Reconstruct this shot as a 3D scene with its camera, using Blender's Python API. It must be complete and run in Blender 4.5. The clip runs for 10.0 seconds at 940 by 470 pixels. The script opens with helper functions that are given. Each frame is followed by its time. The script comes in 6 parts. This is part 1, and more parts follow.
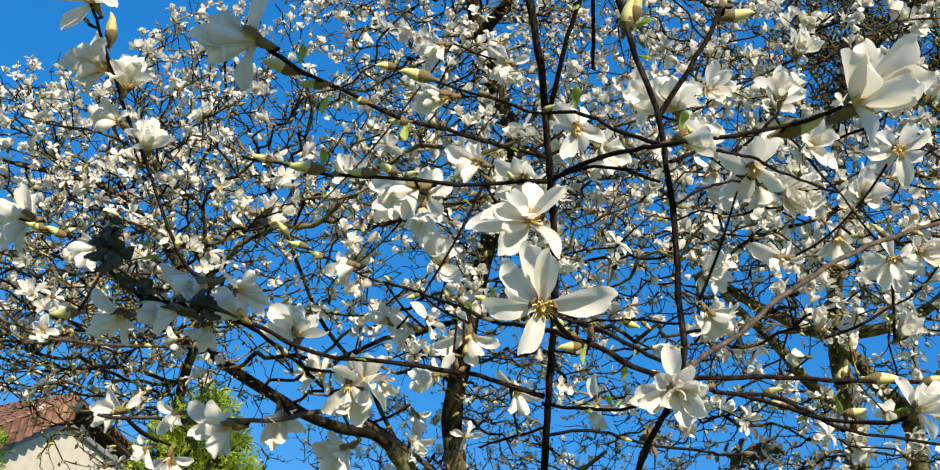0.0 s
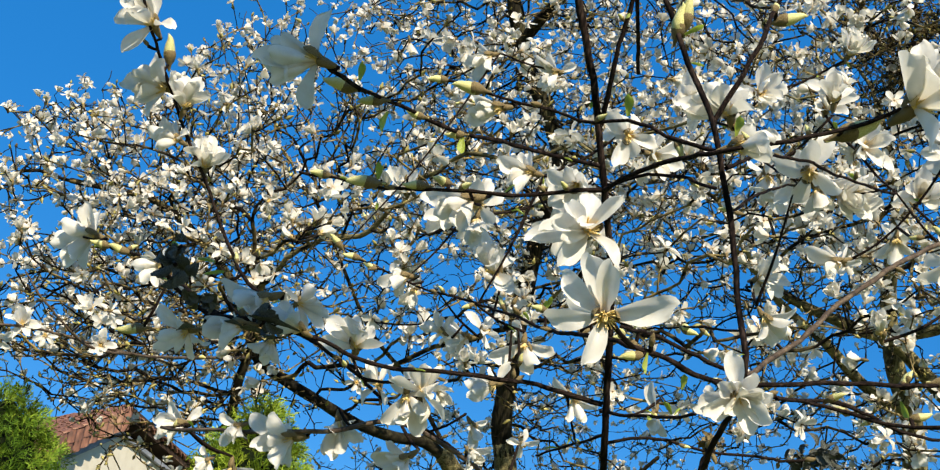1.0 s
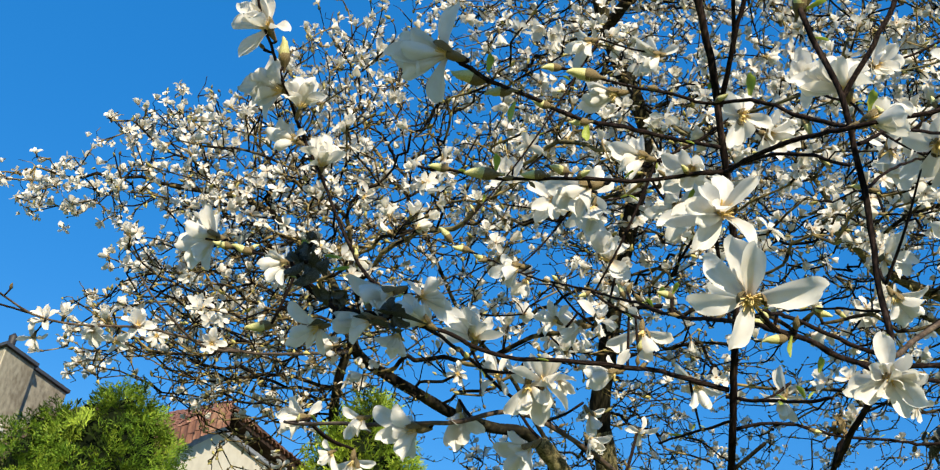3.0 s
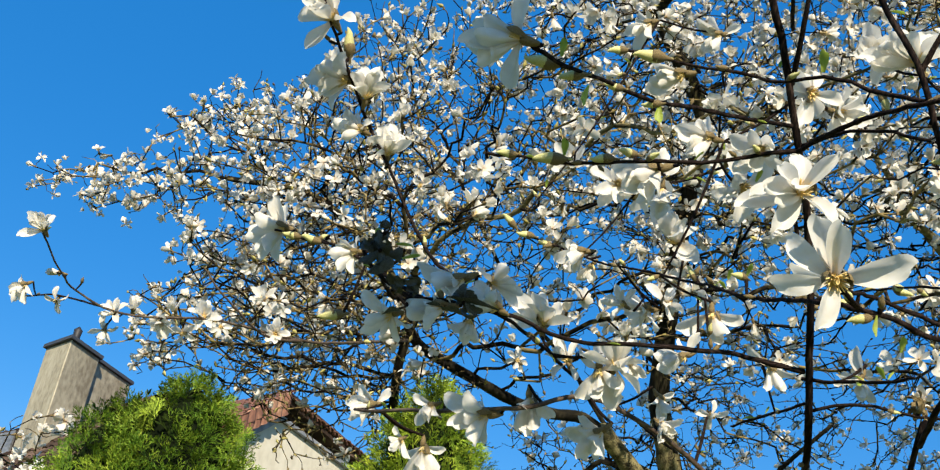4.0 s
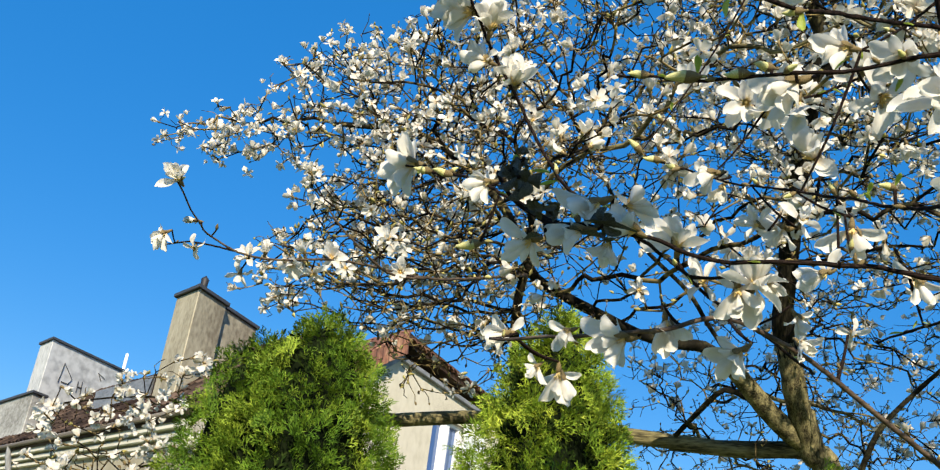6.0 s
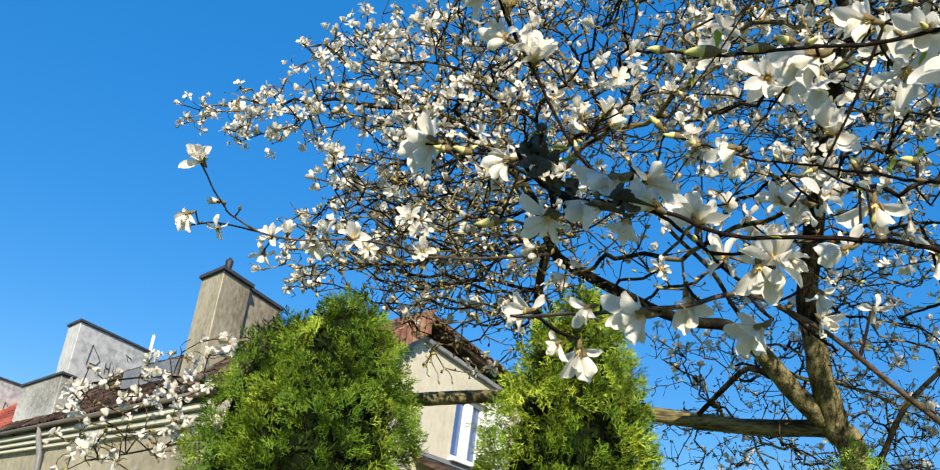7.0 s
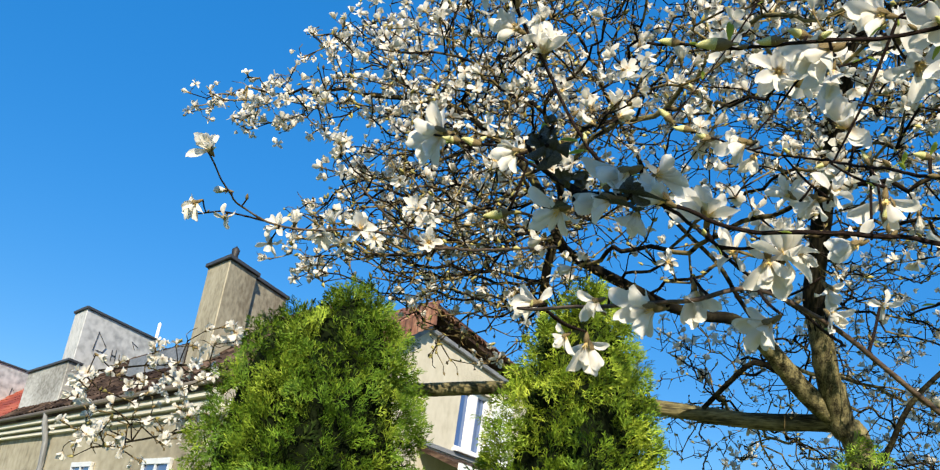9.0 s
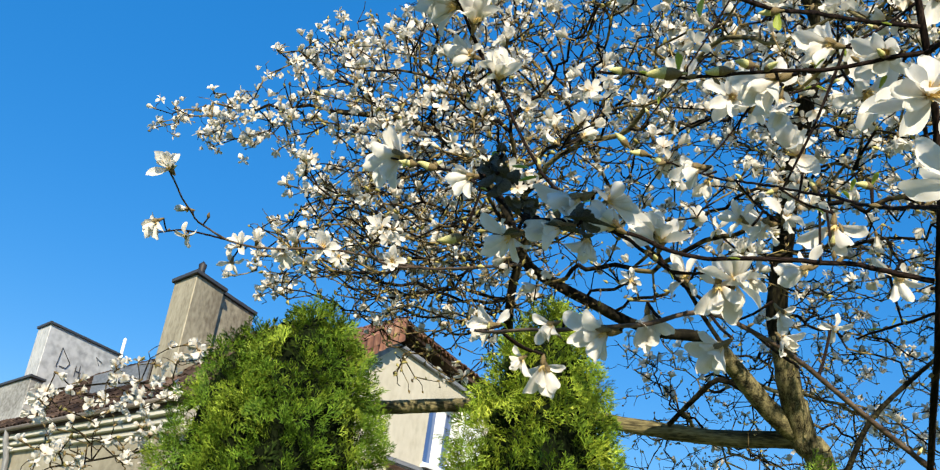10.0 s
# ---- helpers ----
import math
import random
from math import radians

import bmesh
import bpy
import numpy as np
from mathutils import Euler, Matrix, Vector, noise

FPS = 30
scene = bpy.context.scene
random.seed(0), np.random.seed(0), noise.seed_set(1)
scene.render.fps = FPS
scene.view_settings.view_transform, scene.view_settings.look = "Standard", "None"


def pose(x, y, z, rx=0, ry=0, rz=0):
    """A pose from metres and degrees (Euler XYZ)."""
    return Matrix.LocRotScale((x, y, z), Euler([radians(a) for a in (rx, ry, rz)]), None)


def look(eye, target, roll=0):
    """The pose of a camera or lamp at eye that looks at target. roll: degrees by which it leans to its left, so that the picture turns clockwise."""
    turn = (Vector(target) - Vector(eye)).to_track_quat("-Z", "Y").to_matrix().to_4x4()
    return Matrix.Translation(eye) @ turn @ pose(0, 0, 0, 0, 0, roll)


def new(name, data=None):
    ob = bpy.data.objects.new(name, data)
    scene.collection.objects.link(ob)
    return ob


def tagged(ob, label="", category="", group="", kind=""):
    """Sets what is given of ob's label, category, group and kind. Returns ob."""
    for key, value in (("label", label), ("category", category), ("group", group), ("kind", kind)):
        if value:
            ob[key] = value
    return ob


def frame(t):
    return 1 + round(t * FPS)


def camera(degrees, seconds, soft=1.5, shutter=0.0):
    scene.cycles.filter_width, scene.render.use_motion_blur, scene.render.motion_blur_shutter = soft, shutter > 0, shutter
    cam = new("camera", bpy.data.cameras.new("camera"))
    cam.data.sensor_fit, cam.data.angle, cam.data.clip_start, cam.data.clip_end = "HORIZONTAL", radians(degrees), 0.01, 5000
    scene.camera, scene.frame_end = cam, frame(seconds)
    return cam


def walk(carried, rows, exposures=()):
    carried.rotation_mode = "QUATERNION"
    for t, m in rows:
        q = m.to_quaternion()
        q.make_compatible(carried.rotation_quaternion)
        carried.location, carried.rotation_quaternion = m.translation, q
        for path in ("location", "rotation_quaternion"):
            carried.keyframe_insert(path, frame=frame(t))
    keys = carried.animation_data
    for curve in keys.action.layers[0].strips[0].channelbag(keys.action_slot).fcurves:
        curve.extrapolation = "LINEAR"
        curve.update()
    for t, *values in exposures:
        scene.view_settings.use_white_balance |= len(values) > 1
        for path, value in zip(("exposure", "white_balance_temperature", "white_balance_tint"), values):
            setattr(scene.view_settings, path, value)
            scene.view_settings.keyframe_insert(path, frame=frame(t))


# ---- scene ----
cam = camera(51.4, 10.0, soft=1.2)
EYE = 1.6
# seconds, eye, yaw, pitch, lean
PATH = [
    (0, 0.0000, 0.0000, 0.0000, 0.00, 29.15, 6.71),
    (0.5, -0.0107, -0.0079, -0.0017, 1.75, 29.25, 6.93),
    (1, -0.0144, -0.0099, -0.0017, 2.97, 29.22, 7.05),
    (1.5, -0.0203, -0.0136, -0.0024, 4.18, 29.07, 7.08),
    (2, -0.0307, -0.0100, -0.0029, 5.50, 28.84, 7.19),
    (2.5, -0.0447, -0.0089, -0.0048, 6.92, 28.47, 7.39),
    (4, -0.0798, -0.0147, -0.0122, 11.70, 26.90, 7.93),
    (4.5, -0.0887, -0.0128, -0.0168, 13.36, 26.01, 7.94),
    (5, -0.0991, -0.0092, -0.0231, 15.02, 24.77, 7.93),
    (5.5, -0.1089, -0.0068, -0.0259, 16.33, 23.55, 7.83),
    (6, -0.1095, -0.0258, -0.0338, 18.05, 22.42, 8.01),
    (7.5, -0.1026, -0.0276, -0.0399, 19.41, 20.62, 8.15),
    (8, -0.1109, -0.0232, -0.0410, 19.65, 20.21, 8.38),
    (8.5, -0.1118, -0.0219, -0.0393, 19.77, 20.29, 8.63),
    (9, -0.1086, -0.0238, -0.0364, 19.59, 20.53, 8.76),
    (9.5, -0.1000, -0.0276, -0.0323, 19.17, 21.03, 8.70),
    (10, -0.0864, -0.0290, -0.0241, 17.87, 21.67, 8.35),
]
walk(cam, [(t, pose(x, y, EYE + z, 0, 0, yaw) @ pose(0, 0, 0, 90 + pitch, 0, 0) @ pose(0, 0, 0, 0, 0, lean)) for t, x, y, z, yaw, pitch, lean in PATH],
     exposures=((0.0, 0.83), (10.0, 0.83)))

# ---- daylight: clear spring sky, sun behind the viewer ----
SUN_TO = Vector((0.38, -0.925, 0.0)).normalized()  # level direction towards the sun
SUN_UP = radians(29)
world = bpy.data.worlds.new("sky")
scene.world = world
world.use_nodes = True
wn = world.node_tree.nodes
sky = wn.new("ShaderNodeTexSky")
sky.sky_type = "NISHITA"
sky.sun_disc = False
sky.sun_elevation = SUN_UP
sky.sun_rotation = math.atan2(SUN_TO.x, SUN_TO.y)
sky.air_density, sky.dust_density, sky.ozone_density = 1.0, 0.2, 1.8
wn["Background"].inputs["Strength"].default_value = 0.094
deep = wn.new("ShaderNodeHueSaturation")
deep.inputs["Saturation"].default_value = 1.45
even = wn.new("ShaderNodeMix")  # clear dry air: the blue stays even from the zenith down
even.data_type = "RGBA"
even.inputs[0].default_value = 0.55
even.inputs[7].default_value = (0.17, 1.62, 4.75, 1)
world.node_tree.links.new(sky.outputs[0], deep.inputs["Color"])
world.node_tree.links.new(deep.outputs[0], even.inputs[6])
world.node_tree.links.new(even.outputs[2], wn["Background"].inputs["Color"])

sun = new("sun", bpy.data.lights.new("sun", "SUN"))
sun.data.energy, sun.data.angle, sun.data.color = 4.6, radians(0.5), (1.0, 0.90, 0.73)
sun.matrix_world = look((0, 0, 20), Vector((0, 0, 20)) - (SUN_TO * math.cos(SUN_UP) + Vector((0, 0, math.sin(SUN_UP)))))


# ---- materials ----
def material(name, base, rough=0.6, metal=0.0):
    m = bpy.data.materials.new(name)
    m.use_nodes = True
    b = m.node_tree.nodes["Principled BSDF"]
    b.inputs["Base Color"].default_value = (*base, 1)
    b.inputs["Roughness"].default_value = rough
    b.inputs["Metallic"].default_value = metal
    return m


def mottled(name, colours, scale, rough=0.7, bump=0.3, fine=8.0, stretch=(1, 1, 1), spread=0.0, distance=0.004, gloss=0.5):
    """Colours blended by a coarse and a fine noise, with relief; spread: value change from piece to piece."""
    m = material(name, colours[0], rough)
    n, l = m.node_tree.nodes, m.node_tree.links
    b = n["Principled BSDF"]
    b.inputs["Specular IOR Level"].default_value = gloss
    co = n.new("ShaderNodeTexCoord")
    mp = n.new("ShaderNodeMapping")
    mp.inputs["Scale"].default_value = stretch
    l.new(co.outputs["Object"], mp.inputs["Vector"])
    coarse, grain = n.new("ShaderNodeTexNoise"), n.new("ShaderNodeTexNoise")
    coarse.inputs["Scale"].default_value, grain.inputs["Scale"].default_value = scale, scale * fine
    coarse.inputs["Detail"].default_value = grain.inputs["Detail"].default_value = 5
    mix = n.new("ShaderNodeMath")
    mix.operation = "MULTIPLY_ADD"
    mix.inputs[1].default_value = 0.45
    l.new(grain.outputs["Fac"], mix.inputs[0])
    half = n.new("ShaderNodeMath")
    half.operation = "MULTIPLY"
    half.inputs[1].default_value = 0.6
    l.new(coarse.outputs["Fac"], half.inputs[0])
    l.new(half.outputs[0], mix.inputs[2])
    ramp = n.new("ShaderNodeValToRGB")
    ramp.color_ramp.elements[0].position, ramp.color_ramp.elements[1].position = 0.36, 0.68
    for k in range(len(colours) - 2):
        ramp.color_ramp.elements.new(0.36 + 0.32 * (k + 1) / (len(colours) - 1))
    for e, c in zip(ramp.color_ramp.elements, colours):
        e.color = (*c, 1)
    l.new(mix.outputs[0], ramp.inputs["Fac"])
    out = ramp.outputs["Color"]
    if spread:
        info, hsv = n.new("ShaderNodeObjectInfo"), n.new("ShaderNodeHueSaturation")
        geo, add = n.new("ShaderNodeNewGeometry"), n.new("ShaderNodeMath")
        add.operation = "ADD"
        l.new(info.outputs["Random"], add.inputs[0])
        l.new(geo.outputs["Random Per Island"], add.inputs[1])
        span = n.new("ShaderNodeMapRange")
        span.inputs["From Max"].default_value = 2.0
        span.inputs["To Min"].default_value, span.inputs["To Max"].default_value = 1 - spread, 1 + spread
        l.new(add.outputs[0], span.inputs["Value"])
        l.new(span.outputs["Result"], hsv.inputs["Value"])
        l.new(out, hsv.inputs["Color"])
        out = hsv.outputs["Color"]
    l.new(out, b.inputs["Base Color"])
    if bump:
        bp = n.new("ShaderNodeBump")
        bp.inputs["Strength"].default_value, bp.inputs["Distance"].default_value = bump, distance
        l.new(mix.outputs[0], bp.inputs["Height"])
        l.new(bp.outputs["Normal"], b.inputs["Normal"])
    return m


def thin(m, share, tint):
    """Lets part of the light through a thin blade: a petal or a leaf."""
    n, l = m.node_tree.nodes, m.node_tree.links
    out, b = n["Material Output"], n["Principled BSDF"]
    tr, mix = n.new("ShaderNodeBsdfTranslucent"), n.new("ShaderNodeMixShader")
    tr.inputs["Color"].default_value = (*tint, 1)
    mix.inputs["Fac"].default_value = share
    l.new(b.outputs[0], mix.inputs[1])
    l.new(tr.outputs[0], mix.inputs[2])
    l.new(mix.outputs[0], out.inputs["Surface"])
    return m


def petal_material():
    """White petal, faintly veined, blushing pink and tan at its foot ("along": 0 at the foot, 1 at the tip)."""
    m = material("petal", (0.78, 0.74, 0.65), 0.5)
    n, l = m.node_tree.nodes, m.node_tree.links
    b = n["Principled BSDF"]
    at = n.new("ShaderNodeAttribute")
    at.attribute_name = "along"
    ramp = n.new("ShaderNodeValToRGB")
    e = ramp.color_ramp.elements
    e[0].position, e[0].color = 0.0, (0.58, 0.42, 0.24, 1)
    e[1].position, e[1].color = 0.34, (0.73, 0.70, 0.63, 1)
    x = e.new(0.1)
    x.color = (0.71, 0.59, 0.45, 1)
    l.new(at.outputs["Fac"], ramp.inputs["Fac"])
    co, noi = n.new("ShaderNodeTexCoord"), n.new("ShaderNodeTexNoise")
    noi.inputs["Scale"].default_value, noi.inputs["Detail"].default_value = 60, 4
    l.new(co.outputs["Object"], noi.inputs["Vector"])
    mul = n.new("ShaderNodeMix")
    mul.data_type, mul.blend_type = "RGBA", "MULTIPLY"
    mul.inputs[0].default_value = 1.0
    r2 = n.new("ShaderNodeValToRGB")
    r2.color_ramp.elements[0].position, r2.color_ramp.elements[0].color = 0.3, (0.86, 0.83, 0.77, 1)
    r2.color_ramp.elements[1].position, r2.color_ramp.elements[1].color = 0.6, (1, 1, 1, 1)
    l.new(noi.outputs["Fac"], r2.inputs["Fac"])
    l.new(ramp.outputs["Color"], mul.inputs[6])
    l.new(r2.outputs["Color"], mul.inputs[7])
    l.new(mul.outputs[2], b.inputs["Base Color"])
    bp = n.new("ShaderNodeBump")
    bp.inputs["Strength"].default_value, bp.inputs["Distance"].default_value = 0.25, 0.001
    l.new(noi.outputs["Fac"], bp.inputs["Height"])
    l.new(bp.outputs["Normal"], b.inputs["Normal"])
    return thin(m, 0.34, (0.86, 0.83, 0.73))


PETAL = petal_material()
BARK = mottled("bark", [(0.014, 0.012, 0.007), (0.065, 0.056, 0.030), (0.18, 0.155, 0.075), (0.29, 0.25, 0.12)], 9, 0.9, 0.8, 6, (1, 1, 0.5), distance=0.012, gloss=0.06)
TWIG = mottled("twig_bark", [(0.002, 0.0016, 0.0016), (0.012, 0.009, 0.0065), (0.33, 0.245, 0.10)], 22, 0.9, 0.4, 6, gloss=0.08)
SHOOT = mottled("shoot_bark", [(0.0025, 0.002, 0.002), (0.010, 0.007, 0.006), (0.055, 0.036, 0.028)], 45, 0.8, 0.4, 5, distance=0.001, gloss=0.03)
SCALE = mottled("bud_scale", [(0.05, 0.032, 0.012), (0.14, 0.095, 0.034), (0.27, 0.21, 0.08)], 120, 0.8, 0.5, 5, distance=0.001)
BUD = mottled("green_bud", [(0.24, 0.22, 0.05), (0.48, 0.45, 0.15), (0.72, 0.69, 0.42)], 50, 0.65, 0.3, 5, spread=0.25, distance=0.001)
TUFT = mottled("opening_leaf_bud", [(0.10, 0.08, 0.02), (0.26, 0.22, 0.055), (0.48, 0.42, 0.15)], 60, 0.7, 0.3, 5, spread=0.4, distance=0.001)
STAMEN = mottled("stamen", [(0.60, 0.38, 0.10), (0.76, 0.56, 0.20), (0.80, 0.68, 0.36)], 150, 0.7, 0.2, 4)
LEAF = thin(mottled("young_leaf", [(0.18, 0.22, 0.02), (0.32, 0.38, 0.05), (0.44, 0.48, 0.10)], 60, 0.45, 0.2, 4, spread=0.2), 0.35, (0.40, 0.50, 0.06))
CONIFER = thin(mottled("conifer_spray", [(0.020, 0.062, 0.006), (0.11, 0.205, 0.016), (0.36, 0.45, 0.045)], 9, 0.6, 0.2, 12, spread=0.55, gloss=0.12), 0.08, (0.24, 0.32, 0.03))
# inner sprays and core: shade between the outer sprays is put into their colour
SHADESPRAY = mottled("shade_conifer_spray", [(0.005, 0.012, 0.003), (0.014, 0.028, 0.005), (0.04, 0.06, 0.010)], 9, 0.8, 0.2, 12, spread=0.5, gloss=0.05)
SHADECORE = mottled("conifer_shade_core", [(0.003, 0.005, 0.002), (0.008, 0.012, 0.004)], 9, 0.9, 0.5, gloss=0.03)
GRASS = mottled("lawn", [(0.06, 0.075, 0.018), (0.11, 0.14, 0.03), (0.17, 0.18, 0.055)], 0.8, 0.9, 0.6, 30, distance=0.02)
CREAM = mottled("cream_wall", [(0.40, 0.36, 0.27), (0.52, 0.475, 0.37), (0.58, 0.535, 0.43)], 0.7, 0.9, 0.25, 40)
GREYPLASTER = mottled("grey_plaster", [(0.18, 0.15, 0.10), (0.36, 0.32, 0.225), (0.48, 0.43, 0.32)], 1.1, 0.9, 0.4, 14)
PALEPLASTER = mottled("pale_plaster", [(0.28, 0.285, 0.28), (0.53, 0.535, 0.52), (0.66, 0.655, 0.63)], 0.9, 0.9, 0.3, 16)
TILE = mottled("clay_tile", [(0.07, 0.03, 0.018), (0.17, 0.07, 0.04), (0.30, 0.17, 0.10)], 2.5, 0.8, 0.4, 8, spread=0.3)
REDTILE = mottled("red_clay_tile", [(0.16, 0.03, 0.016), (0.27, 0.05, 0.025), (0.34, 0.09, 0.045)], 2.0, 0.75, 0.4, 8, spread=0.2)
OLDROOF = mottled("weathered_roof_tile", [(0.014, 0.009, 0.007), (0.045, 0.029, 0.021), (0.15, 0.10, 0.07)], 2.2, 0.9, 0.5, 9, (1, 1, 1), spread=0.85, gloss=0.08)
METAL = mottled("roof_sheet", [(0.10, 0.105, 0.11), (0.20, 0.205, 0.21), (0.30, 0.30, 0.30)], 2.2, 0.5, 0.2, 8)
DARKCAP = mottled("cap_sheet", [(0.03, 0.032, 0.036), (0.07, 0.072, 0.078)], 4, 0.6, 0.2, 6)
WHITEPAINT = mottled("white_frame", [(0.66, 0.66, 0.64), (0.80, 0.80, 0.78)], 3, 0.4, 0.1, 8)
CREAMPAINT = mottled("cream_moulding", [(0.52, 0.47, 0.36), (0.78, 0.73, 0.60)], 1.5, 0.7, 0.2, 10)
# blue of the reflected sky is put into the glass colour
GLASS = material("sky_blue_glass", (0.09, 0.15, 0.30), 0.04, 0.35)
GLASS.node_tree.nodes["Principled BSDF"].inputs["Specular IOR Level"].default_value = 0.9
IRON = mottled("dark_iron", [(0.008, 0.008, 0.01), (0.025, 0.024, 0.026)], 12, 0.6, 0.2, 5)
# dark colour of petals in deep shade, shared with the dry flower heads
SHADEDRY = mottled("shaded_petal_dry_head", [(0.014, 0.015, 0.013), (0.055, 0.060, 0.052), (0.16, 0.165, 0.14)], 60, 0.8, 0.4, 5, distance=0.001, gloss=0.1)
# bark darkened to stand in for the crown's shade on the upper limbs
SHADEBARK = mottled("shaded_bark", [(0.004, 0.0035, 0.003), (0.010, 0.009, 0.006), (0.026, 0.022, 0.013), (0.075, 0.068, 0.03)], 7, 0.9, 0.9, 7, (1, 1, 0.5), distance=0.012, gloss=0.08)
TANBARK = mottled("tan_shoot_bark", [(0.02, 0.014, 0.010), (0.07, 0.048, 0.032), (0.15, 0.11, 0.07)], 40, 0.7, 0.4, 5, distance=0.001, gloss=0.2)
STAINED = mottled("stained_wall", [(0.17, 0.145, 0.095), (0.33, 0.29, 0.20), (0.45, 0.40, 0.29)], 0.9, 0.9, 0.35, 22)
OLDMETAL = mottled("rusty_gutter_sheet", [(0.05, 0.042, 0.035), (0.13, 0.11, 0.085), (0.24, 0.21, 0.165)], 3.0, 0.7, 0.3, 8)
MIDPLASTER = mottled("stained_pale_plaster", [(0.20, 0.19, 0.165), (0.40, 0.39, 0.355), (0.58, 0.575, 0.54)], 1.6, 0.9, 0.4, 10)
FRESH = thin(mottled("fresh_conifer_spray", [(0.026, 0.068, 0.006), (0.145, 0.23, 0.017), (0.44, 0.50, 0.05)], 9, 0.6, 0.2, 12, spread=0.55, gloss=0.12), 0.08, (0.30, 0.35, 0.03))


# ---- small builders ----
def mesh_of(name, verts, faces, mat, smooth=False):
    me = bpy.data.meshes.new(name)
    me.from_pydata([tuple(v) for v in verts], [], [tuple(f) for f in faces])
    if mat:
        me.materials.append(mat)
    if smooth:
        me.shade_smooth()
    me.update()
    return me


def part(name, me, parent=None, label="", kind="", at=None):
    ob = new(name, me)
    if parent is not None:
        ob.parent = parent
    if at is not None:
        ob.matrix_basis = at
    return tagged(ob, label, kind=kind)


def from_bm(name, bm, mat, smooth=False):
    me = bpy.data.meshes.new(name)
    bm.to_mesh(me)
    bm.free()
    me.materials.append(mat)
    if smooth:
        me.shade_smooth()
    return me


def prism(name, ring, rise, mat, bevel=0.0):
    """A solid from a flat ring of corners, drawn out along rise."""
    bm = bmesh.new()
    low = [bm.verts.new(p) for p in ring]
    high = [bm.verts.new(Vector(p) + Vector(rise)) for p in ring]
    n = len(ring)
    bm.faces.new(low)
    bm.faces.new(high)
    for i in range(n):
        bm.faces.new((low[i], low[(i + 1) % n], high[(i + 1) % n], high[i]))
    bmesh.ops.recalc_face_normals(bm, faces=bm.faces)
    if bevel:
        bmesh.ops.bevel(bm, geom=bm.edges[:], offset=bevel, segments=1, affect="EDGES")
    return from_bm(name, bm, mat)


def smooth_path(points, step):
    """Points along a Catmull-Rom curve through the given points, about step apart."""
    p = [Vector(q) for q in points]
    p = [2 * p[0] - p[1]] + p + [2 * p[-1] - p[-2]]
    out = []
    for a, b, c, d in zip(p, p[1:], p[2:], p[3:]):
        k = max(1, int((c - b).length / step))
        for i in range(k):
            t = i / k
            out.append(0.5 * (2 * b + (c - a) * t + (2 * a - 5 * b + 4 * c - d) * t * t + (3 * b - a - 3 * c + d) * t ** 3))
    return out + [p[-2]]


def tube(points, radii, sides, verts, faces):
    """Adds a tapered tube along points to the lists."""
    p = np.array([tuple(q) for q in points], float)
    r = np.asarray(radii, float)
    d = np.gradient(p, axis=0)
    d /= np.linalg.norm(d, axis=1)[:, None] + 1e-12
    ref = np.array((0.3, 0.2, 1.0)) if abs(d[0][2]) < 0.85 else np.array((1.0, 0.1, 0.2))
    u = np.cross(d, ref)
    u /= np.linalg.norm(u, axis=1)[:, None] + 1e-12
    v = np.cross(d, u)
    base, n = len(verts), len(p)
    ang = np.arange(sides) * 2 * math.pi / sides
    ring = p[:, None] + r[:, None, None] * (np.cos(ang)[None, :, None] * u[:, None] + np.sin(ang)[None, :, None] * v[:, None])
    verts.extend(map(tuple, ring.reshape(-1, 3)))
    for i in range(n - 1):
        a = base + i * sides
        for k in range(sides):
            k2 = (k + 1) % sides
            faces.append((a + k, a + k2, a + sides + k2, a + sides + k))
    verts.append(tuple(p[-1] + d[-1] * r[-1]))
    tip, a = len(verts) - 1, base + (n - 1) * sides
    for k in range(sides):
        faces.append((a + k, a + (k + 1) % sides, tip))




def turn_to(direction, spin=0.0):
    """A rotation that takes +z to direction, spun about it."""
    return Vector(direction).to_track_quat("Z", "Y").to_matrix().to_4x4() @ Matrix.Rotation(spin, 4, "Z")


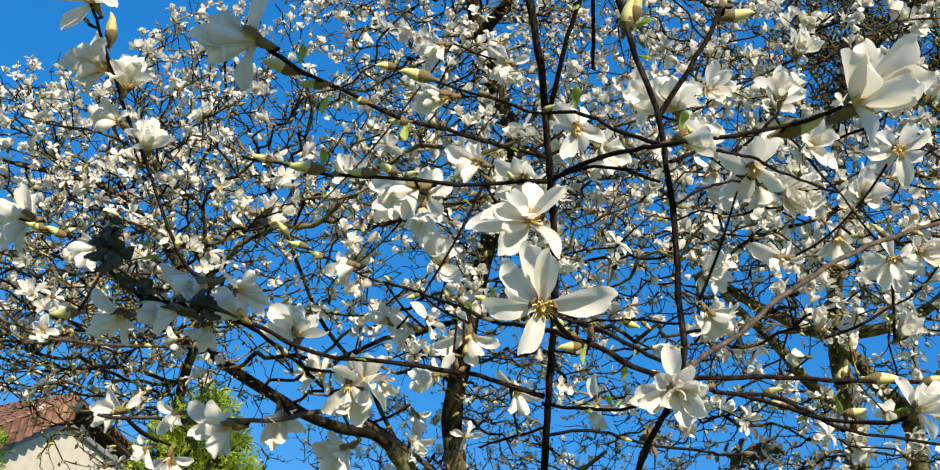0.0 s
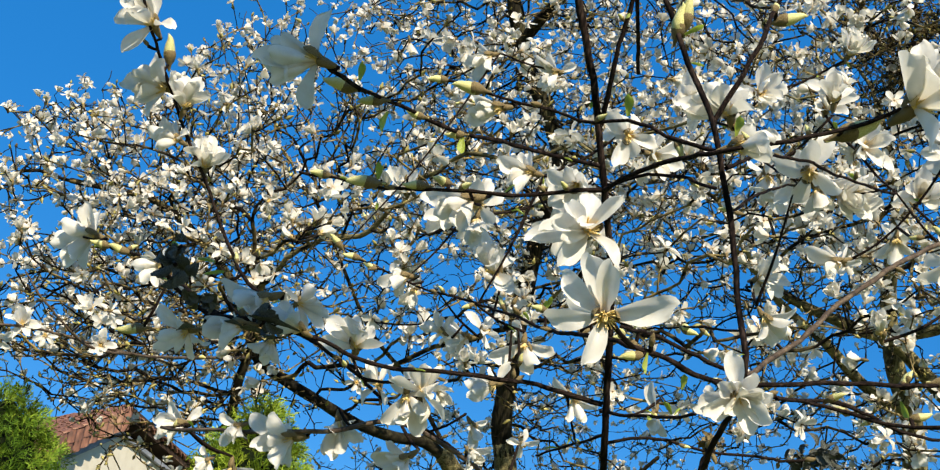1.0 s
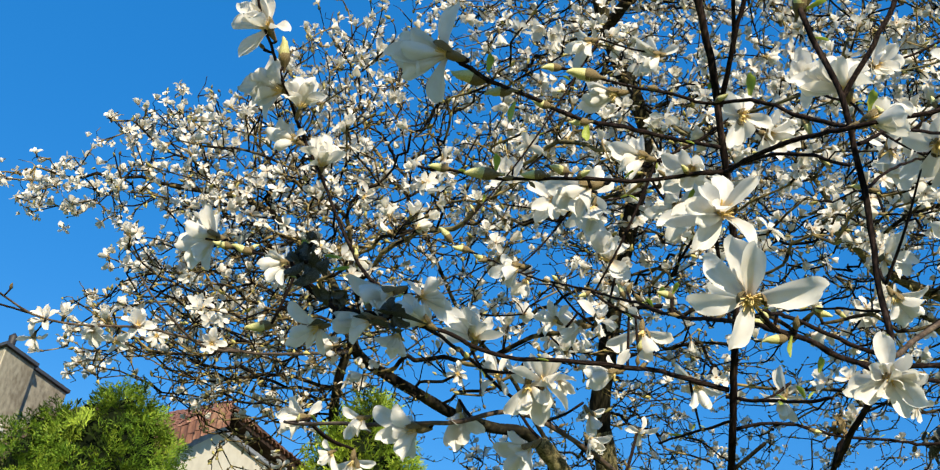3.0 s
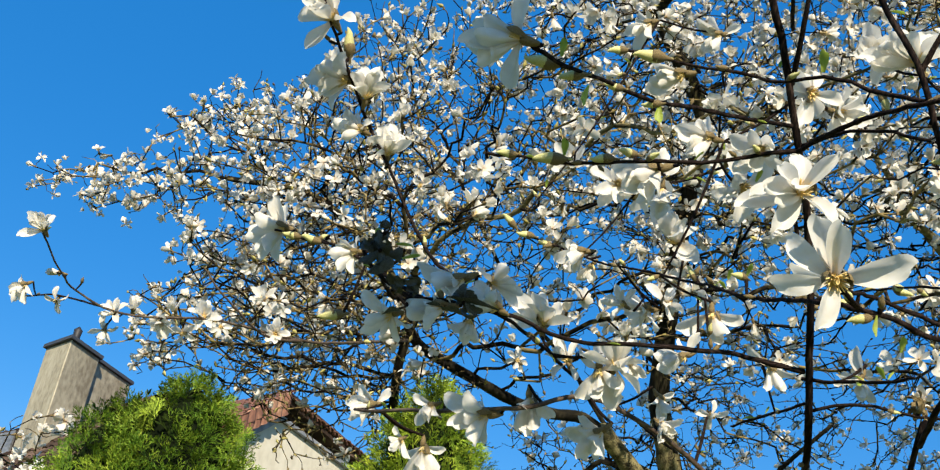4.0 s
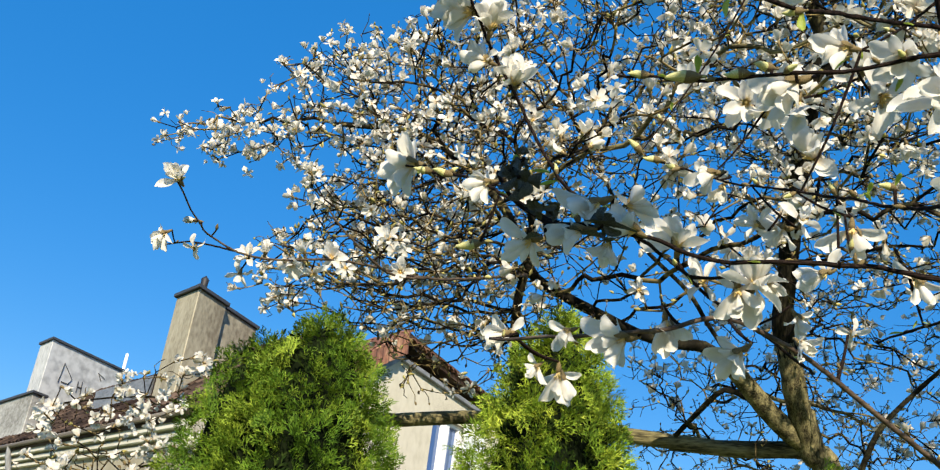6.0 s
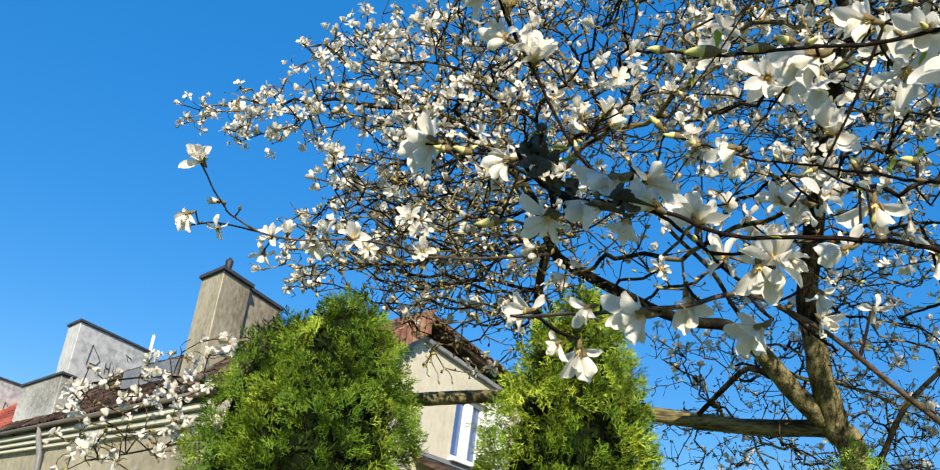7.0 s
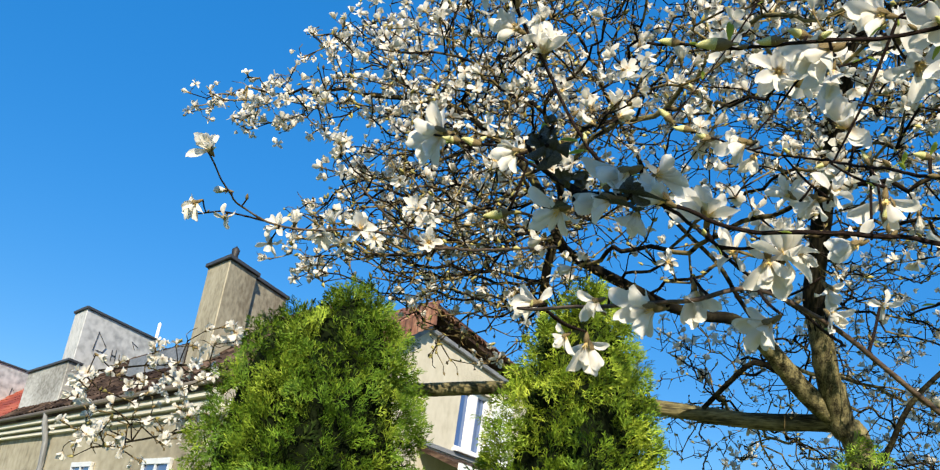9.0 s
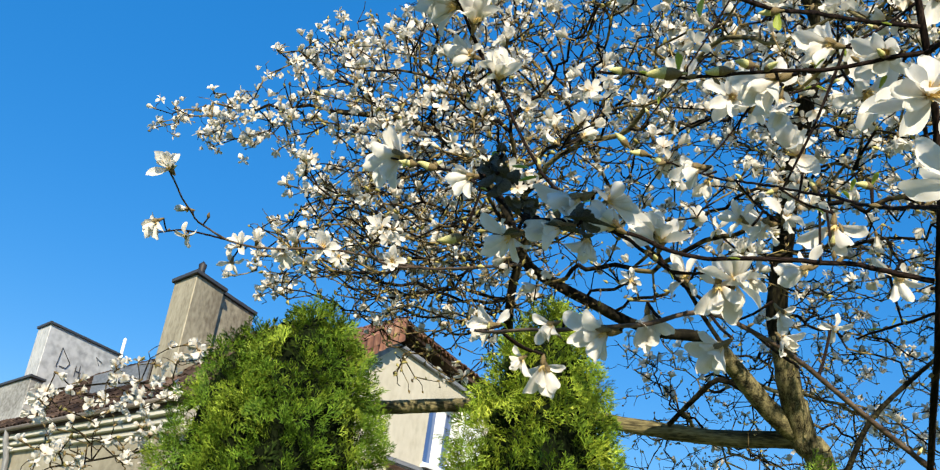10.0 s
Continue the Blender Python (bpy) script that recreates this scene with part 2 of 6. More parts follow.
# ---- magnolia flowers, buds and leaves (foot at the origin, opening towards +z) ----
def petal_points(length, width, curl, cup, rows, cols, twist=0.0, wave=0.0, seed=0, sway=0.0, crease=0.0):
    """A strap-shaped petal with a blunt tip that leaves the origin along +x: curl bends it back over its length, cup hollows it across,
    sway leads it sideways, crease folds its middle line in."""
    rnd = random.Random(seed)
    ph, lean = rnd.uniform(0, 6.28), rnd.uniform(-0.12, 0.12)
    verts, along = [], []
    for i in range(rows + 1):
        t = math.sin(0.5 * math.pi * i / rows)
        k = min(1.0, t / 0.58)
        w = width * 0.5 * (0.34 + 0.66 * k * k * (3 - 2 * k))
        if t > 0.66:
            w *= math.sqrt(max(0.0, 1 - ((t - 0.66) / 0.343) ** 3.0))
        bend = curl * t * t
        x, z = length * (t - 0.16 * abs(curl) * t ** 3), -length * 0.5 * bend * t
        for j in range(cols + 1):
            s = 2 * j / cols - 1
            rim = wave * length * math.sin(ph + 7 * t + 2.5 * s) * abs(s) * t
            y = s * w
            zz = z + cup * width * (s * s) * (0.35 + 0.65 * math.sin(math.pi * t)) + rim - crease * width * max(0.0, 1 - abs(s + lean) / 0.6) * math.sin(math.pi * min(1.0, t * 1.1))
            ct, st = math.cos(twist * t), math.sin(twist * t)
            verts.append((x - lean * length * s * t * t * 0.6, y * ct - (zz - z) * st + sway * length * t * t, z + y * st + (zz - z) * ct))
            along.append(t)
    faces = []
    for i in range(rows):
        for j in range(cols):
            a = i * (cols + 1) + j
            faces.append((a, a + 1, a + cols + 2, a + cols + 1))
    return verts, faces, along


def petal_mesh(*args, **kw):
    verts, faces, along = petal_points(*args, **kw)
    me = mesh_of("petal", verts, faces, PETAL, True)
    at = me.attributes.new("along", "FLOAT", "POINT")
    at.data.foreach_set("value", along)
    return me


PETALS = [petal_mesh(0.062, w, c, q, 10, 6, tw, 0.06, k, sw, cr) for k, (w, c, q, tw, sw, cr) in enumerate([
    (0.030, 0.30, 0.24, 0.25, 0.05, 0.06), (0.027, 0.50, 0.20, -0.4, -0.06, 0.12), (0.031, -0.25, 0.30, 0.2, 0.03, 0.08), (0.026, 0.65, 0.20, 0.4, 0.07, 0.14),
    (0.030, 0.05, 0.26, -0.35, -0.04, 0.10), (0.027, 0.75, 0.22, 0.5, 0.06, 0.05), (0.031, 0.40, 0.18, -0.3, -0.06, 0.12), (0.029, -0.4, 0.32, 0.15, 0.04, 0.06)])]


def petal_pose(turn, lift, roll, scale, foot=0.004):
    """A petal at a bearing round the flower's axis, lifted from level (radians)."""
    return Matrix.Rotation(turn, 4, "Z") @ Matrix.Translation((foot, 0, 0.004)) @ Matrix.Rotation(-lift, 4, "Y") @ Matrix.Rotation(roll, 4, "X") @ Matrix.Scale(scale, 4)


def heart_mesh():
    """The cone of carpels with its crown of stamens."""
    verts, faces = [], []
    tube([(0, 0, 0.001), (0, 0, 0.006), (0, 0, 0.012), (0, 0, 0.017)], [0.0036, 0.0042, 0.0033, 0.0012], 8, verts, faces)
    rnd = random.Random(3)
    for k in range(30):
        a, up = k * 2.4, rnd.uniform(0.3, 1.15)
        d = Vector((math.cos(a) * math.cos(up), math.sin(a) * math.cos(up), math.sin(up)))
        foot = Vector((math.cos(a) * 0.003, math.sin(a) * 0.003, 0.002 + 0.004 * rnd.random()))
        ln = rnd.uniform(0.009, 0.014)
        tube([foot, foot + d * ln * 0.6 + Vector((0, 0, 0.001)), foot + d * ln + Vector((0, 0, 0.003))], [0.001, 0.0011, 0.0008], 3, verts, faces)
    return mesh_of("heart", verts, faces, STAMEN, True)


def scale_mesh():
    """The downy brown bud scale and swollen foot under a flower."""
    verts, faces = [], []
    tube([(0, 0, -0.016), (0, 0, -0.008), (0.001, 0, 0.0), (0.001, 0, 0.006), (0, 0, 0.009)], [0.0028, 0.0052, 0.0068, 0.0062, 0.003], 9, verts, faces)
    v, f, _ = petal_points(0.026, 0.016, -0.7, 0.35, 5, 4)
    for sgn in (0.4, 2.7):
        base = len(verts)
        m = petal_pose(sgn, 0.9, 0, 1.0, 0.005) @ Matrix.Translation((0, 0, -0.004))
        verts.extend(tuple(m @ Vector(p)) for p in v)
        faces.extend(tuple(base + i for i in q) for q in f)
    return mesh_of("bud_scale", verts, faces, SCALE, True)


HEART, FOOT = heart_mesh(), scale_mesh()


def bud_mesh(length, fat, mat, seed, beak=0.0):
    """A swollen bud with overlapping scales, on its stub."""
    rnd = random.Random(seed)
    verts, faces = [], []
    prof = [(-0.25, 0.16), (-0.05, 0.22), (0.08, 0.62), (0.25, 0.95), (0.42, 1.0), (0.62, 0.82), (0.8, 0.55), (0.93, 0.28), (1.0, 0.06)]
    tube([(rnd.uniform(-0.03, 0.03) * length + beak * t * t * length, rnd.uniform(-0.03, 0.03) * length, t * length) for t, _ in prof], [q * fat for _, q in prof], 10, verts, faces)
    return mesh_of("bud", verts, faces, mat, True)


def calyx_mesh(length, fat):
    verts, faces = [], []
    prof = [(-0.28, 0.2), (-0.08, 0.35), (0.06, 0.8), (0.2, 1.05), (0.34, 1.08), (0.42, 0.9)]
    tube([(0, 0, t * length) for t, _ in prof], [q * fat for _, q in prof], 10, verts, faces)
    return mesh_of("bud_scale", verts, faces, SCALE, True)


BUDS = [bud_mesh(0.040, 0.0078, BUD, 1, 0.1), bud_mesh(0.034, 0.007, BUD, 2, -0.15), bud_mesh(0.046, 0.009, BUD, 4, 0.05), bud_mesh(0.024, 0.0055, SCALE, 5, 0.1)]
CALYX = [calyx_mesh(0.040, 0.0078), calyx_mesh(0.034, 0.007), calyx_mesh(0.046, 0.009), None]


def leaf_mesh(seed):
    v, f, _ = petal_points(0.030, 0.012, 0.5, -0.25, 6, 4, 0.2, 0.02, seed)
    return mesh_of("leaf", v, f, LEAF, True)


LEAVES = [leaf_mesh(1), leaf_mesh(2)]

# number of petals, lift of the outer and the inner whorl, unevenness
KINDS = {"star": (6, 0.3, 0.8, 0.34), "open": (8, 0.65, 1.1, 0.3), "cup": (9, 0.85, 1.25, 0.26), "limp": (7, -0.35, 0.5, 0.5), "shut": (6, 1.35, 1.45, 0.07)}


def flower(parent, place, facing, kind="open", size=1.0, seed=0, spin=None, label=""):
    """One flower with its heart, scale and petals, facing along its axis."""
    rnd = random.Random(seed * 977 + 5)
    count, low, high, loose = KINDS[kind]
    m = Matrix.Translation(place) @ turn_to(facing, rnd.uniform(0, 6.28) if spin is None else spin) @ Matrix.Scale(size, 4)
    ob = part("flower", HEART, parent, label, at=m)
    part("bud_scale", FOOT, ob, at=Matrix.Translation((0, 0, -0.009)))
    for k in range(count):
        inner = k % 2 if kind not in ("star",) else (k > 5)
        a = k * 2 * math.pi / count + rnd.uniform(-0.2, 0.2)
        lift = (high if inner else low) + rnd.uniform(-loose, loose)
        part("petal", PETALS[rnd.choice((0, 2, 4, 7) if kind in ("cup", "shut") else range(8))], ob, at=petal_pose(a, lift, rnd.uniform(-0.25, 0.25), rnd.uniform(0.86, 1.1)))
    return ob


CAMERA_SPOT, CAMERA_RIGHT = Vector((0, 0, 1.6)), Vector((0.992, 0.059, 0.113))


def posed(parent, place, axis, petals, inner=4, broad=0.96):
    """A flower whose petals are given one by one, posed to fit the camera's view. Directions are a bearing in degrees
    (0 across, 90 up) and a tilt towards the camera in radians; axis is the flower's own; petals: bearing, tilt, shape,
    length; inner: petals of the half-closed inner whorl; broad: their breadth."""
    place = Vector(place)
    near = (CAMERA_SPOT - place).normalized()
    right = (CAMERA_RIGHT - near * near.dot(CAMERA_RIGHT)).normalized()
    up = near.cross(right)

    def way(bearing, tilt):
        b = radians(bearing)
        return ((right * math.cos(b) + up * math.sin(b)) * math.cos(tilt) + near * math.sin(tilt)).normalized()

    a = way(*axis)
    m = Matrix.Translation(place) @ turn_to(a) @ Matrix.Scale(0.85 * max(p[3] for p in petals), 4)
    ob = part("flower", HEART, parent, at=m)
    part("bud_scale", FOOT, ob, at=Matrix.Translation((0, 0, -0.007)) @ Matrix.Scale(1.0, 4))
    spread = [(way(b, t), shape, scale) for b, t, shape, scale in petals]
    sideways = 1.4 * (1 - abs(a.dot(near)))
    rnd = random.Random(len(petals) * 7 + int(abs(place.x) * 1e3))
    for k in range(inner):
        x, shape, scale = spread[(2 * k + 1) % len(petals)]
        v = a.cross(Vector((rnd.gauss(0, 1), rnd.gauss(0, 1), rnd.gauss(0, 1))))
        spread.append(((a * rnd.uniform(0.5, 0.9) + x * 0.65 + v.normalized() * 0.4).normalized(), (shape + 3) % 8, scale * rnd.uniform(0.72, 0.9)))
    for x, shape, scale in spread:
        # the hollow side turns to the flower's middle: away from the camera for petals in front, towards it for those
        # behind
        z = a - x * a.dot(x) - (near - x * near.dot(x)) * (sideways if x.dot(near) > 0.12 else -sideways)
        z = (z if z.length > 0.2 else z + near).normalized()
        y = z.cross(x) * broad
        p = place + x * 0.003
        k = scale
        part("petal", PETALS[shape], ob, at=m.inverted() @ Matrix(((x.x * k, y.x * k, z.x * k, p.x), (x.y * k, y.y * k, z.y * k, p.y), (x.z * k, y.z * k, z.z * k, p.z), (0, 0, 0, 1))))
    return ob


def bud(parent, place, facing, which=0, size=1.0, seed=0):
    ob = part("bud", BUDS[which], parent, at=Matrix.Translation(place) @ turn_to(facing, seed * 1.7) @ Matrix.Scale(size, 4))
    if CALYX[which]:
        part("bud_scale", CALYX[which], ob)
    return ob


def leaf(parent, place, facing, size=1.0, seed=0):
    return part("leaf", LEAVES[seed % 2], parent, at=Matrix.Translation(place) @ Vector(facing).to_track_quat("X", "Z").to_matrix().to_4x4() @ Matrix.Scale(size, 4))


def coarse_flower(kind, seed):
    """A flower as bare arrays, for the crowds that fill the crown."""
    rnd = random.Random(seed)
    count, low, high, loose = KINDS[kind]
    verts, faces, along = [], [], []
    count = min(count, 7)
    for k in range(count):
        v, f, t = petal_points(0.062, rnd.uniform(0.030, 0.042), rnd.uniform(-0.6, 1.0), rnd.uniform(0.15, 0.4), 3, 2, rnd.uniform(-0.3, 0.3))
        inner = k % 2 if kind != "star" else (k > 5)
        m = petal_pose(k * 2 * math.pi / count + rnd.uniform(-0.25, 0.25), (high if inner else low) + rnd.uniform(-loose, loose), rnd.uniform(-0.3, 0.3), rnd.uniform(0.85, 1.1))
        base = len(verts)
        verts.extend(tuple(m @ Vector(p)) for p in v)
        faces.extend(tuple(base + i for i in q) for q in f)
        along.extend(t)
    return np.array(verts), np.array(faces), np.array(along)


def scatter(name, mats, shapes, placed, parent, label):
    """One mesh of many copies of small quad shapes; placed: (shape index, 4x4 matrix)."""
    vs, fs, al, mi, base = [], [], [], [], 0
    for which, m in placed:
        v, f, a, slot = shapes[which]
        m = np.array(m)
        vs.append(v @ m[:3, :3].T + m[:3, 3])
        fs.append(f + base)
        al.append(a)
        mi.append(np.full(len(f), slot))
        base += len(v)
    v, f = np.concatenate(vs), np.concatenate(fs)
    me = bpy.data.meshes.new(name)
    me.vertices.add(len(v))
    me.vertices.foreach_set("co", v.ravel())
    me.loops.add(f.size)
    me.loops.foreach_set("vertex_index", f.ravel())
    me.polygons.add(len(f))
    me.polygons.foreach_set("loop_start", np.arange(0, f.size, 4))
    for x in mats:
        me.materials.append(x)
    me.polygons.foreach_set("material_index", np.concatenate(mi))
    at = me.attributes.new("along", "FLOAT", "POINT")
    at.data.foreach_set("value", np.concatenate(al))
    me.update(calc_edges=True)
    me.shade_smooth()
    return part(name, me, parent, label, "stuff")


def quad_tube(points, radii, sides=4):
    """A tube of quads alone, as arrays."""
    verts, faces = [], []
    tube(points, radii, sides, verts, faces)
    faces = [q for q in faces if len(q) == 4]
    return np.array(verts), np.array(faces), np.full(len(verts), 0.5)


# ---- the magnolia ----
tree = tagged(new("magnolia_tree"), "large magnolia in full white bloom, almost leafless", "tree")
limb_seeds, low_seeds = [], []


def wood(name, parent, points, r0, r1, mat, step=0.06, sides=12):
    pts = smooth_path(points, step)
    gen = random.Random(len(pts) * 31 + int(abs(points[0][0]) * 100))
    n = len(pts)
    rr = [(r0 + (r1 - r0) * (i / (n - 1)) ** 0.8) * gen.uniform(0.95, 1.06) for i in range(n)]
    v, f = [], []
    tube(pts, rr, sides, v, f)
    return part(name, mesh_of(name, v, f, mat, True), parent), pts


def limb(parent, points, r0, r1, seeds=limb_seeds, mat=SHADEBARK):
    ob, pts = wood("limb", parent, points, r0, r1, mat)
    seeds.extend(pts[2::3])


def trunk(parent, points, r0, r1):
    wood("trunk", parent, points, r0, r1, BARK, sides=16)


# trunk and limbs
trunk(tree, [(0.44, 6.43, -0.05), (0.41, 6.38, 0.90), (0.33, 6.37, 2.63), (0.20, 6.32, 2.92), (0.14, 6.23, 3.12)], 0.13, 0.08)
limb(tree, [(0.19, 6.33, 2.92), (0.11, 6.10, 3.16), (0.07, 6.00, 3.35), (0.04, 5.95, 3.47)], 0.078, 0.068, [], mat=BARK)
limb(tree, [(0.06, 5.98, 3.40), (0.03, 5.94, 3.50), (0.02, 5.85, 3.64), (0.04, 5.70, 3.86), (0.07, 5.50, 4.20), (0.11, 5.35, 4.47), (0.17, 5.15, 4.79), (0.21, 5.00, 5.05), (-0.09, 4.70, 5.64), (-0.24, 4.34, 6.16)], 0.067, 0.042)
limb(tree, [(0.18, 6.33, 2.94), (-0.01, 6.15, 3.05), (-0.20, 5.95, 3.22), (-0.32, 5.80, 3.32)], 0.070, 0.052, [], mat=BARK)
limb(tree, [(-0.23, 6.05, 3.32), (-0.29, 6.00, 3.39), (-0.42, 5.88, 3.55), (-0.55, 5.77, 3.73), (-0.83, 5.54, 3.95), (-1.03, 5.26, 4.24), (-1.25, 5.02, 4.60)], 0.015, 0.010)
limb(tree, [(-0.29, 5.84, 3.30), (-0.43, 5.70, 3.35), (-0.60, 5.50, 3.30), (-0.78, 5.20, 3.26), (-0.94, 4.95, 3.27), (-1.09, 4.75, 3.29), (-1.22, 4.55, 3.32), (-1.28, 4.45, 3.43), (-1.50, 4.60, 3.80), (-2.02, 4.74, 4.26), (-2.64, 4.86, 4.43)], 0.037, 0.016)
limb(tree, [(0.19, 6.33, 2.92), (-0.29, 6.44, 2.91), (-0.82, 6.49, 2.95), (-1.33, 6.41, 2.98), (-1.88, 6.18, 2.94), (-2.43, 5.92, 2.82), (-2.80, 5.45, 2.68), (-3.01, 4.91, 2.50)], 0.055, 0.042, [], mat=BARK)
limb(tree, [(-0.63, 6.41, 2.96), (-0.47, 6.28, 3.11), (-0.32, 6.16, 3.22), (-0.18, 6.22, 3.19), (-0.08, 6.23, 3.13)], 0.016, 0.02)
limb(tree, [(0.17, 4.52, 2.26), (0.28, 4.49, 2.38), (0.37, 4.33, 2.59), (0.52, 4.27, 2.76), (0.69, 4.09, 2.90)], 0.016, 0.008, [])
limb(tree, [(-1.64, 6.25, 2.94), (-1.52, 5.60, 3.02), (-1.36, 4.80, 3.10), (-1.30, 4.57, 3.24), (-1.26, 4.50, 3.35), (-1.22, 4.40, 3.51), (-1.30, 4.30, 3.80)], 0.042, 0.018)
limb(tree, [(-2.80, 5.45, 2.68), (-2.98, 4.92, 2.51), (-3.04, 4.41, 2.52), (-3.12, 4.12, 2.46), (-3.28, 3.89, 2.36)], 0.01, 0.004, low_seeds)
limb(tree, [(-2.95, 5.03, 2.64), (-2.98, 4.61, 2.30), (-3.14, 4.29, 2.13), (-3.32, 4.04, 2.01)], 0.01, 0.004, low_seeds)
# limbs behind and to the side
trunk(tree, [(2.41, 6.78, -0.05), (2.71, 6.68, 1.20), (2.91, 6.68, 3.77)], 0.16, 0.1)
limb(tree, [(2.91, 6.68, 3.77), (2.84, 6.48, 4.10), (2.68, 6.28, 4.45), (2.58, 6.00, 4.87), (2.54, 5.62, 5.32), (2.34, 5.30, 5.88)], 0.085, 0.03, mat=BARK)
limb(tree, [(3.19, 6.34, 3.68), (3.04, 6.07, 3.99), (2.79, 5.91, 4.11), (2.49, 5.81, 4.37), (2.24, 5.76, 4.42), (1.77, 5.64, 4.54), (1.32, 5.41, 4.76)], 0.075, 0.02, mat=BARK)
limb(tree, [(2.84, 6.46, 4.14), (2.48, 6.33, 4.27), (2.17, 6.13, 4.46), (1.74, 5.91, 4.71), (1.33, 5.61, 5.20)], 0.05, 0.015, mat=BARK)
limb(tree, [(2.63, 6.13, 4.57), (2.90, 5.78, 4.54), (3.12, 5.44, 4.71), (3.17, 4.96, 5.19)], 0.05, 0.02, mat=BARK)
limb(tree, [(-0.09, 4.70, 5.64), (0.23, 4.29, 5.79), (0.88, 4.00, 5.99)], 0.04, 0.015)


# ---- the crown: shoots grow from the limbs into the lobes that the crown fills ----
def lobe(centre, radii, count, gen):
    d = gen.normal(size=(count, 3))
    d /= np.linalg.norm(d, axis=1)[:, None]
    return np.array(centre) + d * (gen.random((count, 1)) ** 0.4) * np.array(radii)


def grow(seeds, targets, gen, step=0.085, reach=1.0, kill=0.13, rounds=85, wander=0.33):
    """Space colonisation: returns places and parents (-1 for the seeds)."""
    from mathutils import kdtree
    pos, parent = [Vector(s) for s in seeds], [-1] * len(seeds)
    left = [Vector(t) for t in targets]
    for _ in range(rounds):
        kd = kdtree.KDTree(len(pos))
        for i, p in enumerate(pos):
            kd.insert(p, i)
        kd.balance()
        pull, keep = {}, []
        for t in left:
            p, i, d = kd.find(t)
            if d < kill:
                continue
            keep.append(t)
            if d < reach:
                pull.setdefault(i, []).append((t - p).normalized())
        left = keep
        if not pull:
            break
        for i, ways in pull.items():
            way = sum(ways, Vector((0, 0, 0)))
            if parent[i] >= 0:
                way += (pos[i] - pos[parent[i]]).normalized() * len(ways) * 0.55
            way = way / len(ways) + Vector(gen.normal(size=3)) * wander + Vector((0, 0, 0.08))
            way.z *= 0.75
            if way.length < 1e-4:
                continue
            pos.append(pos[i] + way.normalized() * step)
            parent.append(i)
    return pos, parent


def chains(pos, parent, tip=0.0034, power=3.0):
    """Radii by the pipe rule, and the runs of nodes from each fork to a tip."""
    n = len(pos)
    kids = [[] for _ in range(n)]
    for i, p in enumerate(parent):
        if p >= 0:
            kids[p].append(i)
    weight = [0.0] * n
    for i in range(n - 1, -1, -1):
        weight[i] = sum(weight[k] for k in kids[i]) or 1.0
    radius = [tip * w ** (1 / power) for w in weight]
    runs = []
    stack = [(p, k) for p in range(n) if parent[p] < 0 for k in kids[p]]
    while stack:
        p, k = stack.pop()
        run = [p, k]
        while kids[run[-1]]:
            order = sorted(kids[run[-1]], key=lambda q: -weight[q])
            stack.extend((run[-1], q) for q in order[1:])
            run.append(order[0])
        runs.append(run)
    return radius, runs, kids


def thicket(p):
    """How crowded the short twigs stand: a dark tangle high on one side of the crown."""
    if (p - Vector((2.33, 4.21, 5.67))).length < 0.8:
        return 9.0
    if p.y > 6.0 and p.z < 4.2:
        return 1.3
    return 1.5 if p.x < -0.5 and p.x > -2.4 and p.z < 4.1 else 1.0


def in_view_outline(p, gen):
    """Whether a twig may reach a place, by bounds fitted to the camera's view: the crown thins out low on one side and
    ends in a long arm, over a gap, on the other.
    """
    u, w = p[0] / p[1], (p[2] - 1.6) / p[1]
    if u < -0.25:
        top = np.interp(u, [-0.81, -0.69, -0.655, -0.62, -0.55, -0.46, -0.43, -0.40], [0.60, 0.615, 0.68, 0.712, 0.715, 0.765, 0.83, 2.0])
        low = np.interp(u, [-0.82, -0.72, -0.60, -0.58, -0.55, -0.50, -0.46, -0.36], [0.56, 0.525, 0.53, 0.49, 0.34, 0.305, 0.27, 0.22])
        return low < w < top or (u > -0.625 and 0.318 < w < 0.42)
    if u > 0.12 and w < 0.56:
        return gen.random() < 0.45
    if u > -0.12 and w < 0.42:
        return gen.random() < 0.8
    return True


